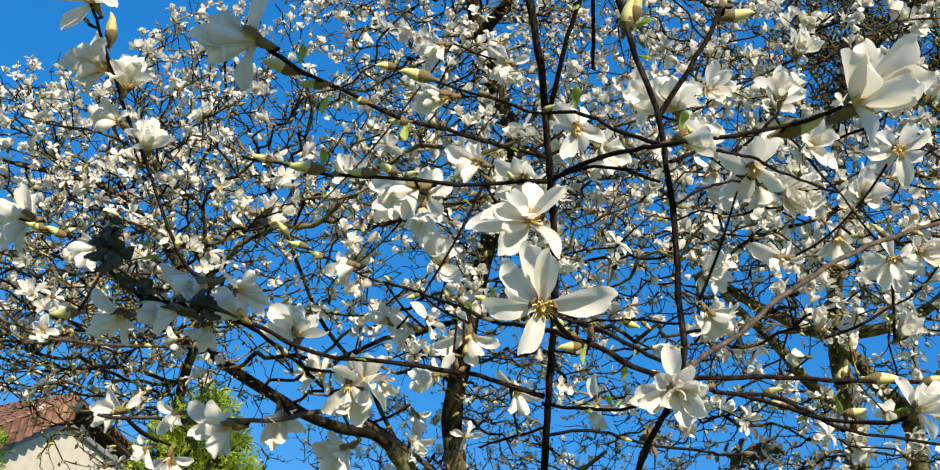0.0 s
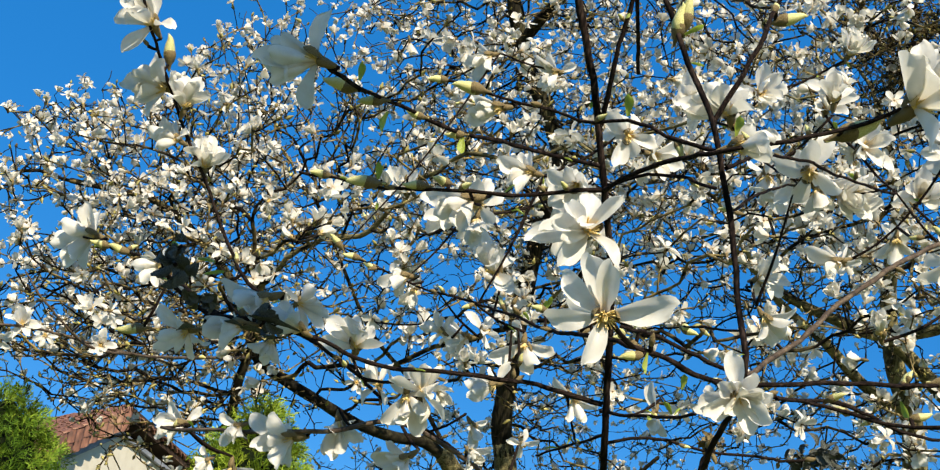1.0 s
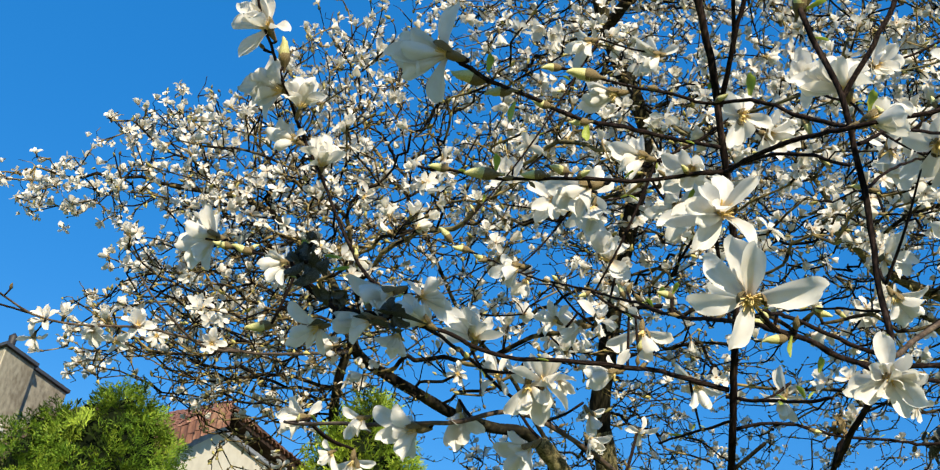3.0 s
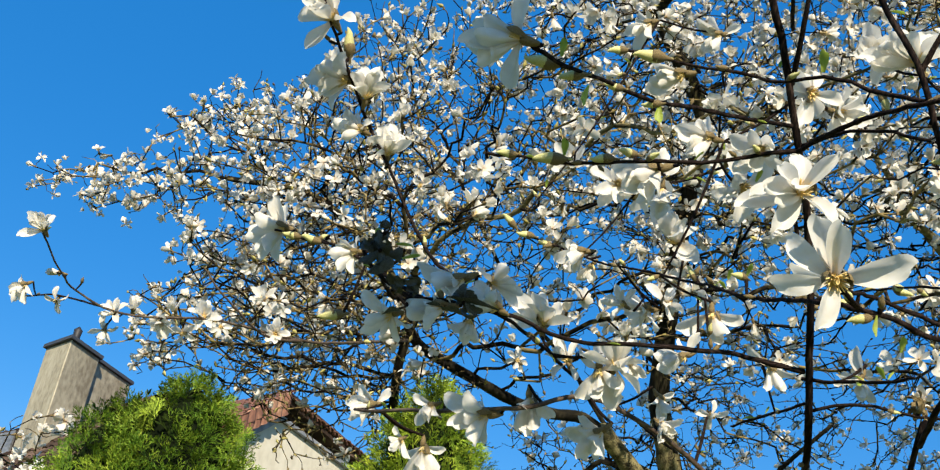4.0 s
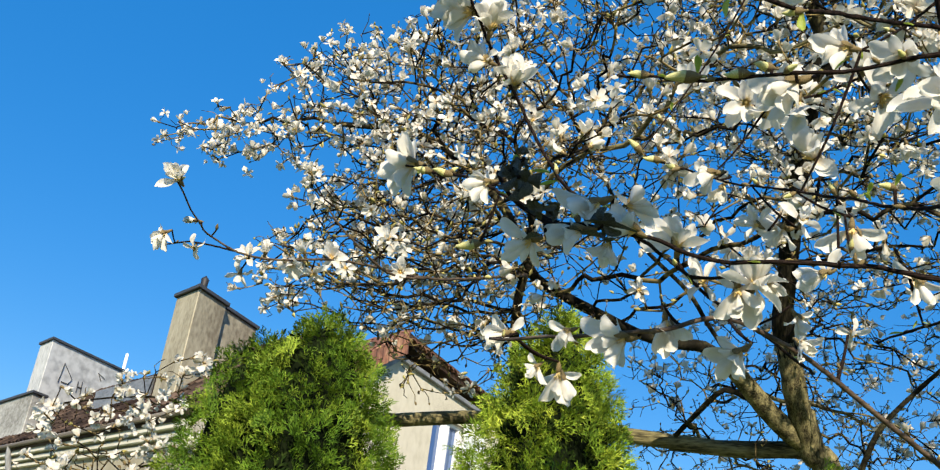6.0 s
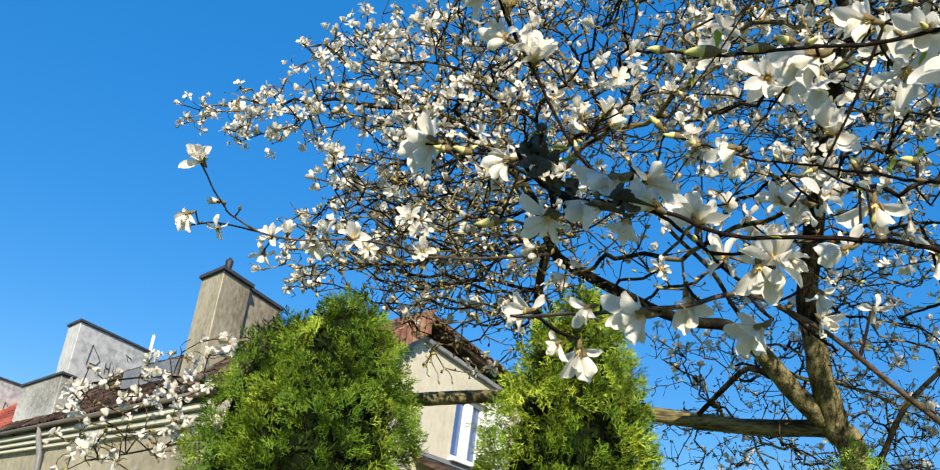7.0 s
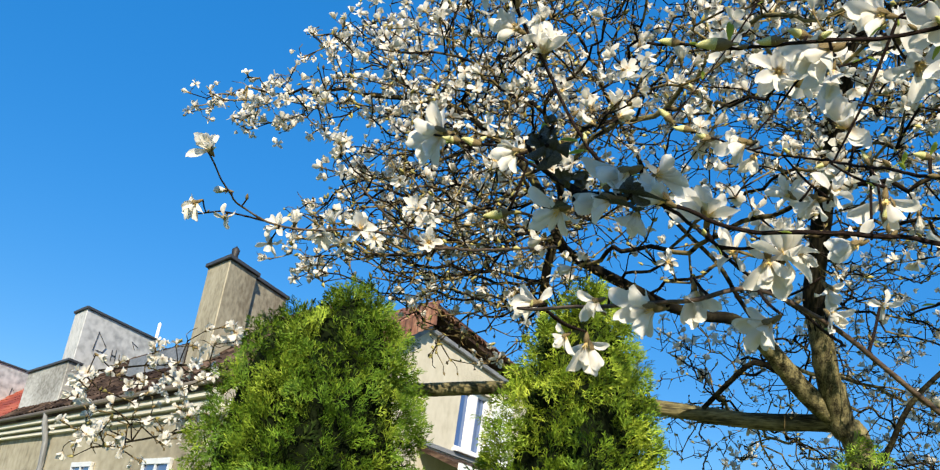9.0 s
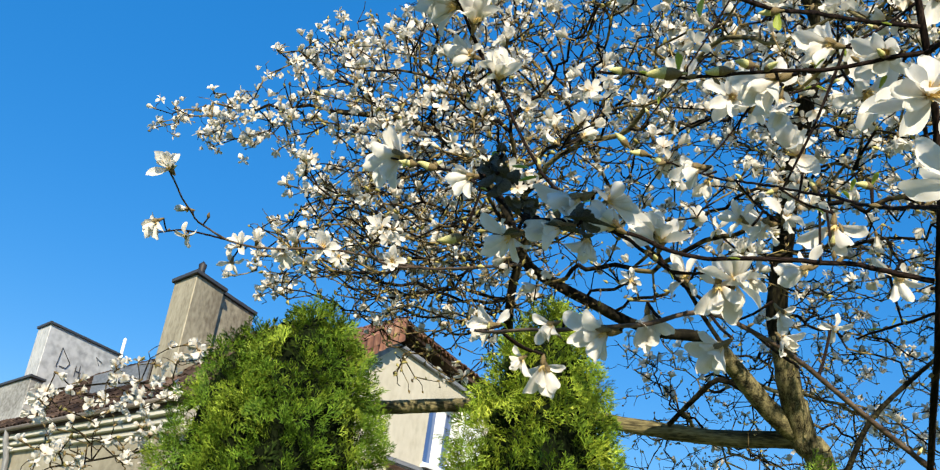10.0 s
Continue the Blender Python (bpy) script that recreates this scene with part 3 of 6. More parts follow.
def crown(tree, seeds, lobes, seed, bloom, near_y, names, spurs=1.1, size_of=1.0, outlined=True):
    """Branches, twigs, flowers and buds of one crown. bloom: share of tips and nodes that flower."""
    gen = np.random.default_rng(seed)
    targets = np.concatenate([lobe(c, r, k, gen) for c, r, k in lobes])
    targets = targets[(np.hypot(targets[:, 0], targets[:, 1] - 0.1) > 1.9)]
    targets = [t for t in targets if not outlined or in_view_outline(t, gen)]
    pos, parent = grow(seeds, targets, gen)
    radius, runs, kids = chains(pos, parent)
    # magnolia twigs are knobby: each node steps aside a little
    for i in range(len(pos)):
        if parent[i] >= 0 and radius[i] < 0.009:
            pos[i] = pos[i] + Vector(gen.normal(size=3)) * 0.017
    verts, faces, made, ends = [], [], 0, []
    for run in runs:
        rr = [min(radius[run[1]] * 1.02, radius[i]) for i in run]
        pts = [pos[i] for i in run]
        if rr[0] > 0.0125 and made < 120:
            v, f = [], []
            tube(smooth_path(pts, 0.05), np.interp(np.linspace(0, 1, len(smooth_path(pts, 0.05))), np.linspace(0, 1, len(rr)), rr), 7, v, f)
            part("branch", mesh_of("branch", v, f, BARK, True), tree)
            made += 1
        else:
            fine = smooth_path(pts, 0.045) if rr[0] > 0.006 else pts
            at = np.linspace(0, 1, len(fine))
            tube(fine, np.interp(at, np.linspace(0, 1, len(rr)), rr), 5 if rr[0] > 0.006 else 4, verts, faces)

    def spur(p, d):
        way = (Vector(gen.normal(size=3)) + d * 0.7 + Vector((0, 0, 0.3))).normalized()
        q, ln = p, float(gen.uniform(0.03, 0.12))
        pts = [p]
        for _ in range(3):
            q = q + way * ln / 3
            way = (way + Vector(gen.normal(size=3)) * 0.62 + Vector((0, 0, 0.1))).normalized()
            pts.append(q)
        tube(pts, [0.0027, 0.0024, 0.0022, 0.002], 3, verts, faces)
        ends.append((q, way))

    # short spurs along the thin wood
    for i, p in enumerate(pos):
        if parent[i] < 0 or radius[i] > 0.010:
            continue
        d = (p - pos[parent[i]]).normalized()
        for _ in range(int(spurs * thicket(p) + gen.random())):
            spur(p, d)
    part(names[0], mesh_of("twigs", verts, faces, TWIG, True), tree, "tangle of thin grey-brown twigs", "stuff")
    kinds = ["open", "cup", "limp", "cup", "shut", "cup", "limp", "cup", "cup", "limp"]
    shapes = [(*coarse_flower(k, 40 + i), 0) for i, k in enumerate(kinds)]
    nb = len(shapes)
    shapes.append((*quad_tube([(0, 0, -0.006), (0, 0, 0.006), (0.001, 0, 0.016), (0, 0, 0.03)], [0.002, 0.0062, 0.0058, 0.001]), 1))
    shapes.append((*quad_tube([(0, 0, -0.004), (0, 0, 0.004), (0.001, 0, 0.011), (0, 0, 0.018)], [0.0022, 0.0052, 0.0045, 0.001]), 2))
    shapes.append((*quad_tube([(0, 0, -0.004), (0.001, 0, 0.006), (0.003, 0, 0.021)], [0.003, 0.0078, 0.0015], 3), 3))
    shapes.append((*quad_tube([(0, 0, -0.003), (0, 0.001, 0.005), (0.001, 0, 0.014)], [0.003, 0.0072, 0.002], 3), 2))
    placed, near = [], 0
    for i, p in enumerate(pos):
        if parent[i] < 0 or radius[i] > 0.0055:
            continue
        d = (p - pos[parent[i]]).normalized()
        tip = not kids[i]
        chance = gen.random()
        here = bloom(p) * 1.15
        if chance < (here if tip else here * 0.5):
            face = (d * (1.0 if tip else 0.3) + Vector((0, 0, 0.45)) + Vector(gen.normal(size=3)) * 0.55).normalized()
            size = float(gen.uniform(0.55, 0.95) * size_of * (0.84 if p.x < -1.1 else 1.0))
            at = p + face * 0.012
            k = int(gen.integers(0, nb))
            if p.y < near_y and near < 190:
                near += 1
                flower(tree, at, face, kinds[k], size, i)
            else:
                placed.append((k, Matrix.Translation(at) @ turn_to(face, float(gen.uniform(0, 6.28))) @ Matrix.Scale(size, 4)))
            for _ in range(int(gen.choice([0, 1, 2], p=[0.45, 0.35, 0.20]))):
                turn = (face + Vector(gen.normal(size=3)) * 0.8).normalized()
                placed.append((int(gen.integers(0, nb)), Matrix.Translation(at + turn * 0.02 + Vector(gen.normal(size=3)) * 0.03) @ turn_to(turn, float(gen.uniform(0, 6.28))) @ Matrix.Scale(size * float(gen.uniform(0.7, 1.0)), 4)))
            placed.append((nb + 1, Matrix.Translation(p - face * 0.004) @ turn_to(face) @ Matrix.Scale(1.3, 4)))
        elif chance < 0.80:
            face = (d + Vector(gen.normal(size=3)) * 0.5 + Vector((0, 0, 0.3))).normalized()
            placed.append((nb + 2 + int(gen.random() < 0.35), Matrix.Translation(p) @ turn_to(face) @ Matrix.Scale(float(gen.uniform(0.8, 1.5)), 4)))
    for q, way in ends:
        k = gen.random()
        if k < bloom(q) * 0.15:
            placed.append((int(gen.integers(0, nb)), Matrix.Translation(q) @ turn_to(way) @ Matrix.Scale(float(gen.uniform(0.5, 0.9)), 4)))
        elif k < 0.55:
            placed.append((nb + 2 + int(k < 0.38), Matrix.Translation(q) @ turn_to(way) @ Matrix.Scale(float(gen.uniform(0.75, 1.3)), 4)))
    scatter(names[1], [PETAL, BUD, SCALE, TUFT], shapes, placed, tree, "white blossom and green-brown buds filling the crown")


def bloom_share(p):
    """Rich in drifts, sparse low down at the back."""
    drift = 0.5 + 0.5 * noise.noise(p * 1.7)
    if -2.2 < p.x < -0.6 and p.z < 3.3 and p.y > 3.3:
        return (0.7 if p.x < -1.35 else 0.3) * drift
    if (p - Vector((2.33, 4.21, 5.67))).length < 0.9:
        return 0.10
    if p.x < -2.55:
        return 1.5
    if p.x > 0.5 and p.y < 4.4:
        return 0.5 + 0.5 * drift
    if p.x < -1.4 and p.y > 3.2:
        return 0.15 + 1.0 * max(0.0, min(1.0, 0.5 + 1.6 * noise.noise(p * 3.1)))
    if p.x > 0.6 and p.y > 4.4 and (p.z - 1.6) / p.y < 0.56:
        return 0.75 * drift
    if p.x > -0.3 and p.z < 3.7 and p.y > 4.4:
        return 0.40 * drift
    return 0.17 + 0.66 * max(0.0, min(1.0, (drift - 0.25) * 2.2))


crown(tree, limb_seeds, [
    ((-3.08, 4.40, 4.12), (0.60, 0.35, 0.17), 480),
    ((-2.65, 4.40, 4.64), (0.35, 0.4, 0.22), 220),
    ((-2.32, 4.40, 3.55), (0.3, 0.5, 0.3), 260),
    ((-2.25, 4.20, 3.15), (0.35, 0.4, 0.14), 220),
    ((-2.45, 4.20, 3.20), (0.25, 0.4, 0.14), 220),
    ((-2.45, 4.68, 4.46), (0.5, 1, 0.22), 420),
    ((-1.98, 4.40, 3.70), (0.34, 0.9, 0.36), 280),
    ((-1.99, 3.89, 3.08), (0.6, 0.9, 0.26), 420),
    ((-1.71, 4.33, 3.92), (0.8, 1.2, 0.7), 780),
    ((-1.48, 3.80, 2.97), (0.6, 0.7, 0.22), 330),
    ((-1.71, 4.63, 4.63), (0.55, 1.1, 0.5), 700),
    ((-1.52, 4.50, 5.22), (0.42, 0.5, 0.34), 330),
    ((-2.50, 4.40, 3.09), (0.30, 0.3, 0.10), 230),
    ((-0.05, 5.3, 5.6), (1.4, 1.9, 1.3), 1500),
    ((1.5, 5.3, 5.4), (2.3, 2.4, 2.0), 2700),
    ((3.3, 4.9, 5.0), (2.0, 2.0, 2.0), 1250),
    ((-0.2, 3.6, 3.6), (1.3, 1.0, 0.8), 520),
    ((1.4, 3.2, 3.5), (1.2, 1.0, 1.0), 600),
    ((1.6, 7.4, 3.3), (2.8, 1.2, 1.4), 1400),
], 11, bloom_share, 3.6, ("twig_tangle", "blossom"))

# bare, twiggy wood between and behind the blossom
bare_share = lambda p: 0.25 * bloom_share(p)
crown(tree, limb_seeds, [
    ((2.33, 4.21, 5.67), (0.65, 0.6, 0.42), 1500),
    ((-1.7, 5.0, 4.4), (0.9, 1.0, 0.6), 520),
    ((-1.6, 4.3, 3.45), (0.8, 0.7, 0.35), 430),
    ((-1.75, 4.1, 3.05), (0.55, 0.4, 0.14), 260),
    ((-1.70, 4.3, 2.84), (0.34, 0.3, 0.12), 200),
    ((-1.95, 4.3, 2.95), (0.22, 0.3, 0.08), 160),
    ((-1.55, 4.3, 2.62), (0.3, 0.3, 0.08), 90),
    ((-1.35, 4.7, 2.90), (0.3, 0.3, 0.12), 120),
    ((-1.25, 4.4, 3.05), (0.5, 0.5, 0.16), 200),
    ((-0.3, 5.2, 4.9), (1.3, 1.4, 1.0), 450),
    ((1.5, 5.2, 4.8), (2.0, 1.6, 1.4), 500),
    ((1.2, 7.0, 3.4), (2.6, 1.3, 1.1), 800),
], 23, bare_share, 0.0, ("twig_tangle", "blossom"))

# the low spray in front of the terrace
crown(tree, low_seeds, [
    ((-3.10, 4.10, 2.23), (0.5, 0.35, 0.2), 340),
    ((-3.26, 3.80, 2.38), (0.1, 0.15, 0.06), 51),
    ((-3.07, 3.95, 2.36), (0.14, 0.2, 0.1), 102),
    ((-2.92, 4.00, 2.53), (0.1, 0.2, 0.05), 51),
    ((-2.78, 4.07, 2.64), (0.12, 0.2, 0.06), 85),
    ((-2.87, 4.11, 2.09), (0.1, 0.2, 0.06), 51),
    ((-3.10, 3.90, 2.03), (0.25, 0.3, 0.1), 119),
], 31, lambda p: 1.5 if p.z > 2.25 or p.x > -2.9 else 0.6, 0.0, ("twig_tangle", "blossom"), 1.0, 1.05, False)


# ---- near shoots of the magnolia, with the flowers and buds on them ----
near_pts = []


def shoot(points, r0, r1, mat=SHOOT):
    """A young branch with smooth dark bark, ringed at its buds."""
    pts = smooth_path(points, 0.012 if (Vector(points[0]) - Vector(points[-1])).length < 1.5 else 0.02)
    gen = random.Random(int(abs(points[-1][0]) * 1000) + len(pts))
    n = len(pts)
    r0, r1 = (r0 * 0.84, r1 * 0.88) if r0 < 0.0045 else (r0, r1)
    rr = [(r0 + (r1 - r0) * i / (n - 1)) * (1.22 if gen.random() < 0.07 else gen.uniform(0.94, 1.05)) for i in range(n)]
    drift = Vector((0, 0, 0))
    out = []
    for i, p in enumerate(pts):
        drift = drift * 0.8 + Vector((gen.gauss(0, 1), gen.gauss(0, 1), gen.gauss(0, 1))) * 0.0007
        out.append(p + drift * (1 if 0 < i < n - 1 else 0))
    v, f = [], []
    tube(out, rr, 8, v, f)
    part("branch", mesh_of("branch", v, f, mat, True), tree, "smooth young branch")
    near_pts.extend((p, r) for p, r in zip(out, rr) if p.y < 5)


def stalk(foot):
    """A short twig from the nearest shoot to the foot of a flower or bud."""
    foot = Vector(foot)
    p, r = min(near_pts, key=lambda q: (q[0] - foot).length_squared)
    d = (p - foot).length
    if r * 1.2 < d < 1.3:
        mid = p.lerp(foot, 0.5) + Vector((0, 0, -0.06 * d))
        v, f = [], []
        pts = smooth_path([p, mid, foot], 0.012)
        tube(pts, np.linspace(min(r * 0.75, 0.0032), 0.0024, len(pts)), 6, v, f)
        part("twig", mesh_of("twig", v, f, SHOOT, True), tree)
        if d > 0.1:
            near_pts.extend((q, 0.0026) for q in pts[2:])


def blossom(place, axis, petals, inner=4, broad=0.96):
    ob = posed(tree, place, axis, petals, inner, broad)
    stalk(Vector(place) - ob.matrix_basis.col[2].to_3d().normalized() * 0.018)
    return ob


def bloom(place, facing, kind, size, seed, spin=None):
    facing = Vector(facing).normalized()
    stalk(Vector(place) - facing * 0.016 * size)
    return flower(tree, place, facing, kind, size, seed, spin)


def shade_petal(foot, tip, width):
    """A dark hollow sheet from a flower's foot, coloured to stand in for petals and scales in shade."""
    foot, tip = Vector(foot), Vector(tip)
    ln = (tip - foot).length
    v, f, _ = petal_points(ln * 0.85, width * 0.95, 0.12, 0.22, 7, 4, 0.2, 0.05, int(ln * 1e4))
    m = Matrix.Translation(foot) @ (tip - foot).to_track_quat("X", "Z").to_matrix().to_4x4()
    part("shade_petal", mesh_of("shade_petal", v, f, SHADEDRY, True), tree, "dark stand-in for shaded petals and scales", at=m)


def sprout():
    """Small swollen buds and first leaves along the near shoots."""
    gen = random.Random(12)
    spots = [q for q, r in near_pts if 0.6 < (q - Vector((0, 0, 1.6))).length < 3.2 and q.y > 0.2 and r < 0.0052]
    for _ in range(190):
        q = gen.choice(spots)
        way = Vector((gen.gauss(0, 1), gen.gauss(0, 0.6), gen.gauss(0.5, 0.8))).normalized()
        if gen.random() < 0.62:
            bud(tree, q + way * 0.004, way, gen.choice((0, 1, 3, 3)), gen.uniform(0.35, 0.6), gen.randint(0, 99))
        else:
            leaf(tree, q + way * 0.004, way, gen.uniform(0.35, 0.65), gen.randint(0, 99))


def swell(place, facing, which, size, seed):
    stalk(place)
    return bud(tree, place, facing, which, size * 1.25, seed)


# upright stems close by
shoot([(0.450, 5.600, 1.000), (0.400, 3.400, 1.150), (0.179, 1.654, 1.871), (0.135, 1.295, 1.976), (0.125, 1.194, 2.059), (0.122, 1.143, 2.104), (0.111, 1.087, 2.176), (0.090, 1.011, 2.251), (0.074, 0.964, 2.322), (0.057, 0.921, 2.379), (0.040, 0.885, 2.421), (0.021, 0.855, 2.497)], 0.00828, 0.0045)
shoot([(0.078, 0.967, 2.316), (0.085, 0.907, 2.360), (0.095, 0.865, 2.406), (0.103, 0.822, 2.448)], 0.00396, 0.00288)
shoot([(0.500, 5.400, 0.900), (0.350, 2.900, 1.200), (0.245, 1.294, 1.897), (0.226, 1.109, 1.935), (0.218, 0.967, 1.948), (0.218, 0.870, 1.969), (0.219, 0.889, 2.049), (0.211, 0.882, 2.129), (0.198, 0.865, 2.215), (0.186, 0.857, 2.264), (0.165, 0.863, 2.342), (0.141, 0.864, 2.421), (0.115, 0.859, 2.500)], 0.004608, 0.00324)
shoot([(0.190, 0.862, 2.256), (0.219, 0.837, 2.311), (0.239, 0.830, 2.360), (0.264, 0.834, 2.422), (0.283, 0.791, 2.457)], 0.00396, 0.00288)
shoot([(0.219, 0.871, 1.967), (0.286, 0.913, 2.032), (0.369, 0.959, 2.117), (0.460, 0.998, 2.196), (0.601, 1.058, 2.293), (0.784, 1.136, 2.410)], 0.003312, 0.0036, TANBARK)
# side shoots
shoot([(0.079, 0.987, 2.271), (0.032, 0.937, 2.244), (-0.025, 0.877, 2.213), (-0.087, 0.789, 2.163), (-0.125, 0.738, 2.143), (-0.159, 0.687, 2.121), (-0.184, 0.651, 2.113), (-0.194, 0.642, 2.121)], 0.00324, 0.002016)
shoot([(0.089, 1.011, 2.252), (0.046, 1.009, 2.243), (-0.011, 1.008, 2.232), (-0.091, 1.008, 2.230), (-0.186, 1.004, 2.223), (-0.238, 0.995, 2.224), (-0.281, 0.987, 2.221)], 0.00324, 0.002016)
shoot([(0.089, 1.011, 2.252), (0.113, 0.937, 2.230), (0.160, 0.876, 2.216), (0.197, 0.829, 2.197), (0.265, 0.823, 2.213), (0.328, 0.821, 2.238), (0.377, 0.819, 2.265)], 0.0036, 0.002448)
shoot([(0.188, 0.848, 2.210), (0.143, 0.881, 2.250), (0.103, 0.911, 2.287), (0.060, 0.949, 2.310), (0.003, 0.961, 2.334), (-0.056, 0.973, 2.352), (-0.102, 0.972, 2.368)], 0.00288, 0.0018)
shoot([(0.093, 1.007, 2.257), (0.133, 0.935, 2.228), (0.168, 0.887, 2.197), (0.190, 0.853, 2.166)], 0.00252, 0.00216)
shoot([(0.206, 0.871, 2.205), (0.257, 0.910, 2.254), (0.330, 0.982, 2.300), (0.440, 1.094, 2.355), (0.519, 1.164, 2.391)], 0.00252, 0.00216)
shoot([(0.209, 0.881, 2.151), (0.274, 0.973, 2.247), (0.365, 1.117, 2.360)], 0.00216, 0.0018)
shoot([(0.121, 1.209, 2.048), (0.047, 1.201, 2.063), (0.000, 1.183, 2.058), (-0.077, 1.174, 2.056), (-0.152, 1.152, 2.046), (-0.195, 1.117, 2.040), (-0.230, 1.088, 2.045), (-0.265, 1.070, 2.046), (-0.318, 1.037, 2.043), (-0.356, 1.017, 2.038), (-0.395, 0.984, 2.057), (-0.410, 0.968, 2.079)], 0.004176, 0.002736)
shoot([(-0.260, 1.081, 2.049), (-0.241, 1.166, 2.064), (-0.212, 1.274, 2.076), (-0.178, 1.403, 2.085), (-0.110, 1.611, 2.106), (-0.009, 1.918, 2.128)], 0.003024, 0.0036)
shoot([(-0.283, 1.066, 2.047), (-0.327, 1.127, 2.112), (-0.368, 1.154, 2.153), (-0.417, 1.160, 2.227), (-0.450, 1.138, 2.289), (-0.481, 1.094, 2.339), (-0.499, 1.035, 2.375), (-0.512, 0.976, 2.408), (-0.520, 0.949, 2.435), (-0.526, 0.922, 2.462)], 0.003456, 0.00216)
shoot([(-0.345, 1.029, 2.043), (-0.488, 1.138, 2.153), (-0.580, 1.226, 2.211), (-0.651, 1.262, 2.243)], 0.00288, 0.002016)
shoot([(0.194, 0.842, 1.945), (0.162, 0.827, 1.946), (0.130, 0.801, 1.947), (0.101, 0.784, 1.948), (0.069, 0.851, 1.983), (0.042, 0.991, 2.046), (-0.005, 1.170, 2.143), (-0.063, 1.301, 2.218), (-0.144, 1.428, 2.293), (-0.225, 1.502, 2.354), (-0.295, 1.530, 2.390), (-0.329, 1.514, 2.409)], 0.003024, 0.001872)
shoot([(0.223, 0.864, 1.955), (0.303, 0.878, 1.970), (0.393, 0.894, 1.985), (0.458, 0.916, 2.001), (0.525, 0.936, 2.014)], 0.003024, 0.00252)
shoot([(0.222, 0.885, 1.957), (0.314, 0.932, 1.968), (0.379, 0.914, 1.950), (0.426, 0.873, 1.943), (0.427, 0.838, 1.939)], 0.002736, 0.00216)
shoot([(0.253, 0.889, 1.954), (0.346, 0.970, 1.986), (0.452, 1.042, 1.987), (0.597, 1.084, 2.000)], 0.00252, 0.00216)
shoot([(0.122, 1.236, 2.048), (0.171, 1.164, 2.023), (0.211, 1.060, 1.993)], 0.003024, 0.00216)
shoot([(0.132, 1.287, 2.020), (0.205, 1.273, 2.031), (0.273, 1.284, 2.026), (0.371, 1.282, 2.022), (0.401, 1.273, 2.023)], 0.002736, 0.00216)
shoot([(0.128, 1.260, 2.023), (0.094, 1.336, 2.029), (0.050, 1.422, 2.036)], 0.00252, 0.0018)
shoot([(0.216, 0.882, 2.019), (0.193, 0.979, 2.063), (0.161, 1.078, 2.103), (0.131, 1.132, 2.115)], 0.001584, 0.001296)
shoot([(0.221, 0.879, 1.972), (0.190, 0.901, 1.991), (0.132, 0.882, 2.005), (0.091, 0.812, 1.978)], 0.002736, 0.00216)
shoot([(1.044, 2.745, 1.624), (0.558, 2.166, 1.785), (0.276, 1.809, 1.879), (0.141, 1.657, 1.936), (0.037, 1.563, 1.989), (-0.035, 1.504, 2.030), (-0.105, 1.447, 2.051), (-0.173, 1.392, 2.053), (-0.237, 1.347, 2.017), (-0.293, 1.324, 2.002), (-0.373, 1.382, 2.013), (-0.466, 1.464, 2.031), (-0.558, 1.541, 2.052)], 0.00765, 0.0027, TANBARK)
shoot([(-1.166, 4.151, 3.177), (-1.156, 3.292, 2.827), (-1.214, 2.933, 2.685), (-1.379, 2.602, 2.612), (-1.478, 2.404, 2.529), (-1.561, 2.300, 2.512), (-1.608, 2.201, 2.525), (-1.593, 2.148, 2.524), (-1.593, 2.075, 2.541), (-1.592, 2.024, 2.567), (-1.593, 1.988, 2.583)], 0.0081, 0.00234, TANBARK)
shoot([(-1.561, 2.300, 2.512), (-1.663, 2.234, 2.511), (-1.739, 2.192, 2.482)], 0.0036, 0.00252)
shoot([(-1.214, 2.933, 2.685), (-1.275, 2.756, 2.635), (-1.346, 2.590, 2.679), (-1.415, 2.524, 2.752)], 0.0054, 0.0027, TANBARK)
# flowers that can be told apart
blossom((0.064, 0.710, 1.940), (-80, 1.15), [(9, 0.18, 4, 0.90), (102, 0.10, 7, 0.83), (85, 0.50, 4, 0.72), (140, 0.18, 5, 0.78), (-170, 0.18, 5, 0.78), (-105, 0.52, 6, 0.72), (166, -0.81, 4, 0.72)], 0, 0.86)
blossom((0.053, 0.793, 2.064), (60, 1.00), [(-167, 0.18, 2, 0.91), (-124, 0.82, 6, 0.79), (-32, 0.65, 1, 0.79), (57, 0.84, 0, 0.79), (126, 0.93, 4, 0.79), (86, -0.88, 2, 0.79), (153, 1.02, 1, 0.79)], 4, 0.84)
blossom((-0.195, 0.644, 2.119), (165, -0.25), [(-179, 0.10, 2, 0.84), (160, -0.10, 5, 0.76), (-170, 0.32, 7, 0.74), (-155, 0.47, 2, 0.70), (92, 0.10, 5, 0.72), (-108, -0.30, 6, 0.74), (175, 0.60, 7, 0.70)], 2, 0.80)
blossom((-0.503, 1.053, 2.373), (155, 0.10), [(166, 0.18, 6, 0.99), (145, 0.32, 6, 0.86), (117, -0.10, 1, 0.81), (-172, 0.45, 1, 0.86), (108, 0.75, 4, 0.86), (-139, -0.10, 3, 0.76)])
blossom((-0.478, 1.066, 2.353), (75, 0.30), [(108, 0.26, 0, 0.68), (86, -0.10, 5, 0.80), (62, -0.18, 4, 0.75), (34, 0.38, 0, 0.68), (69, 0.62, 7, 0.68), (122, 0.74, 1, 0.68)])
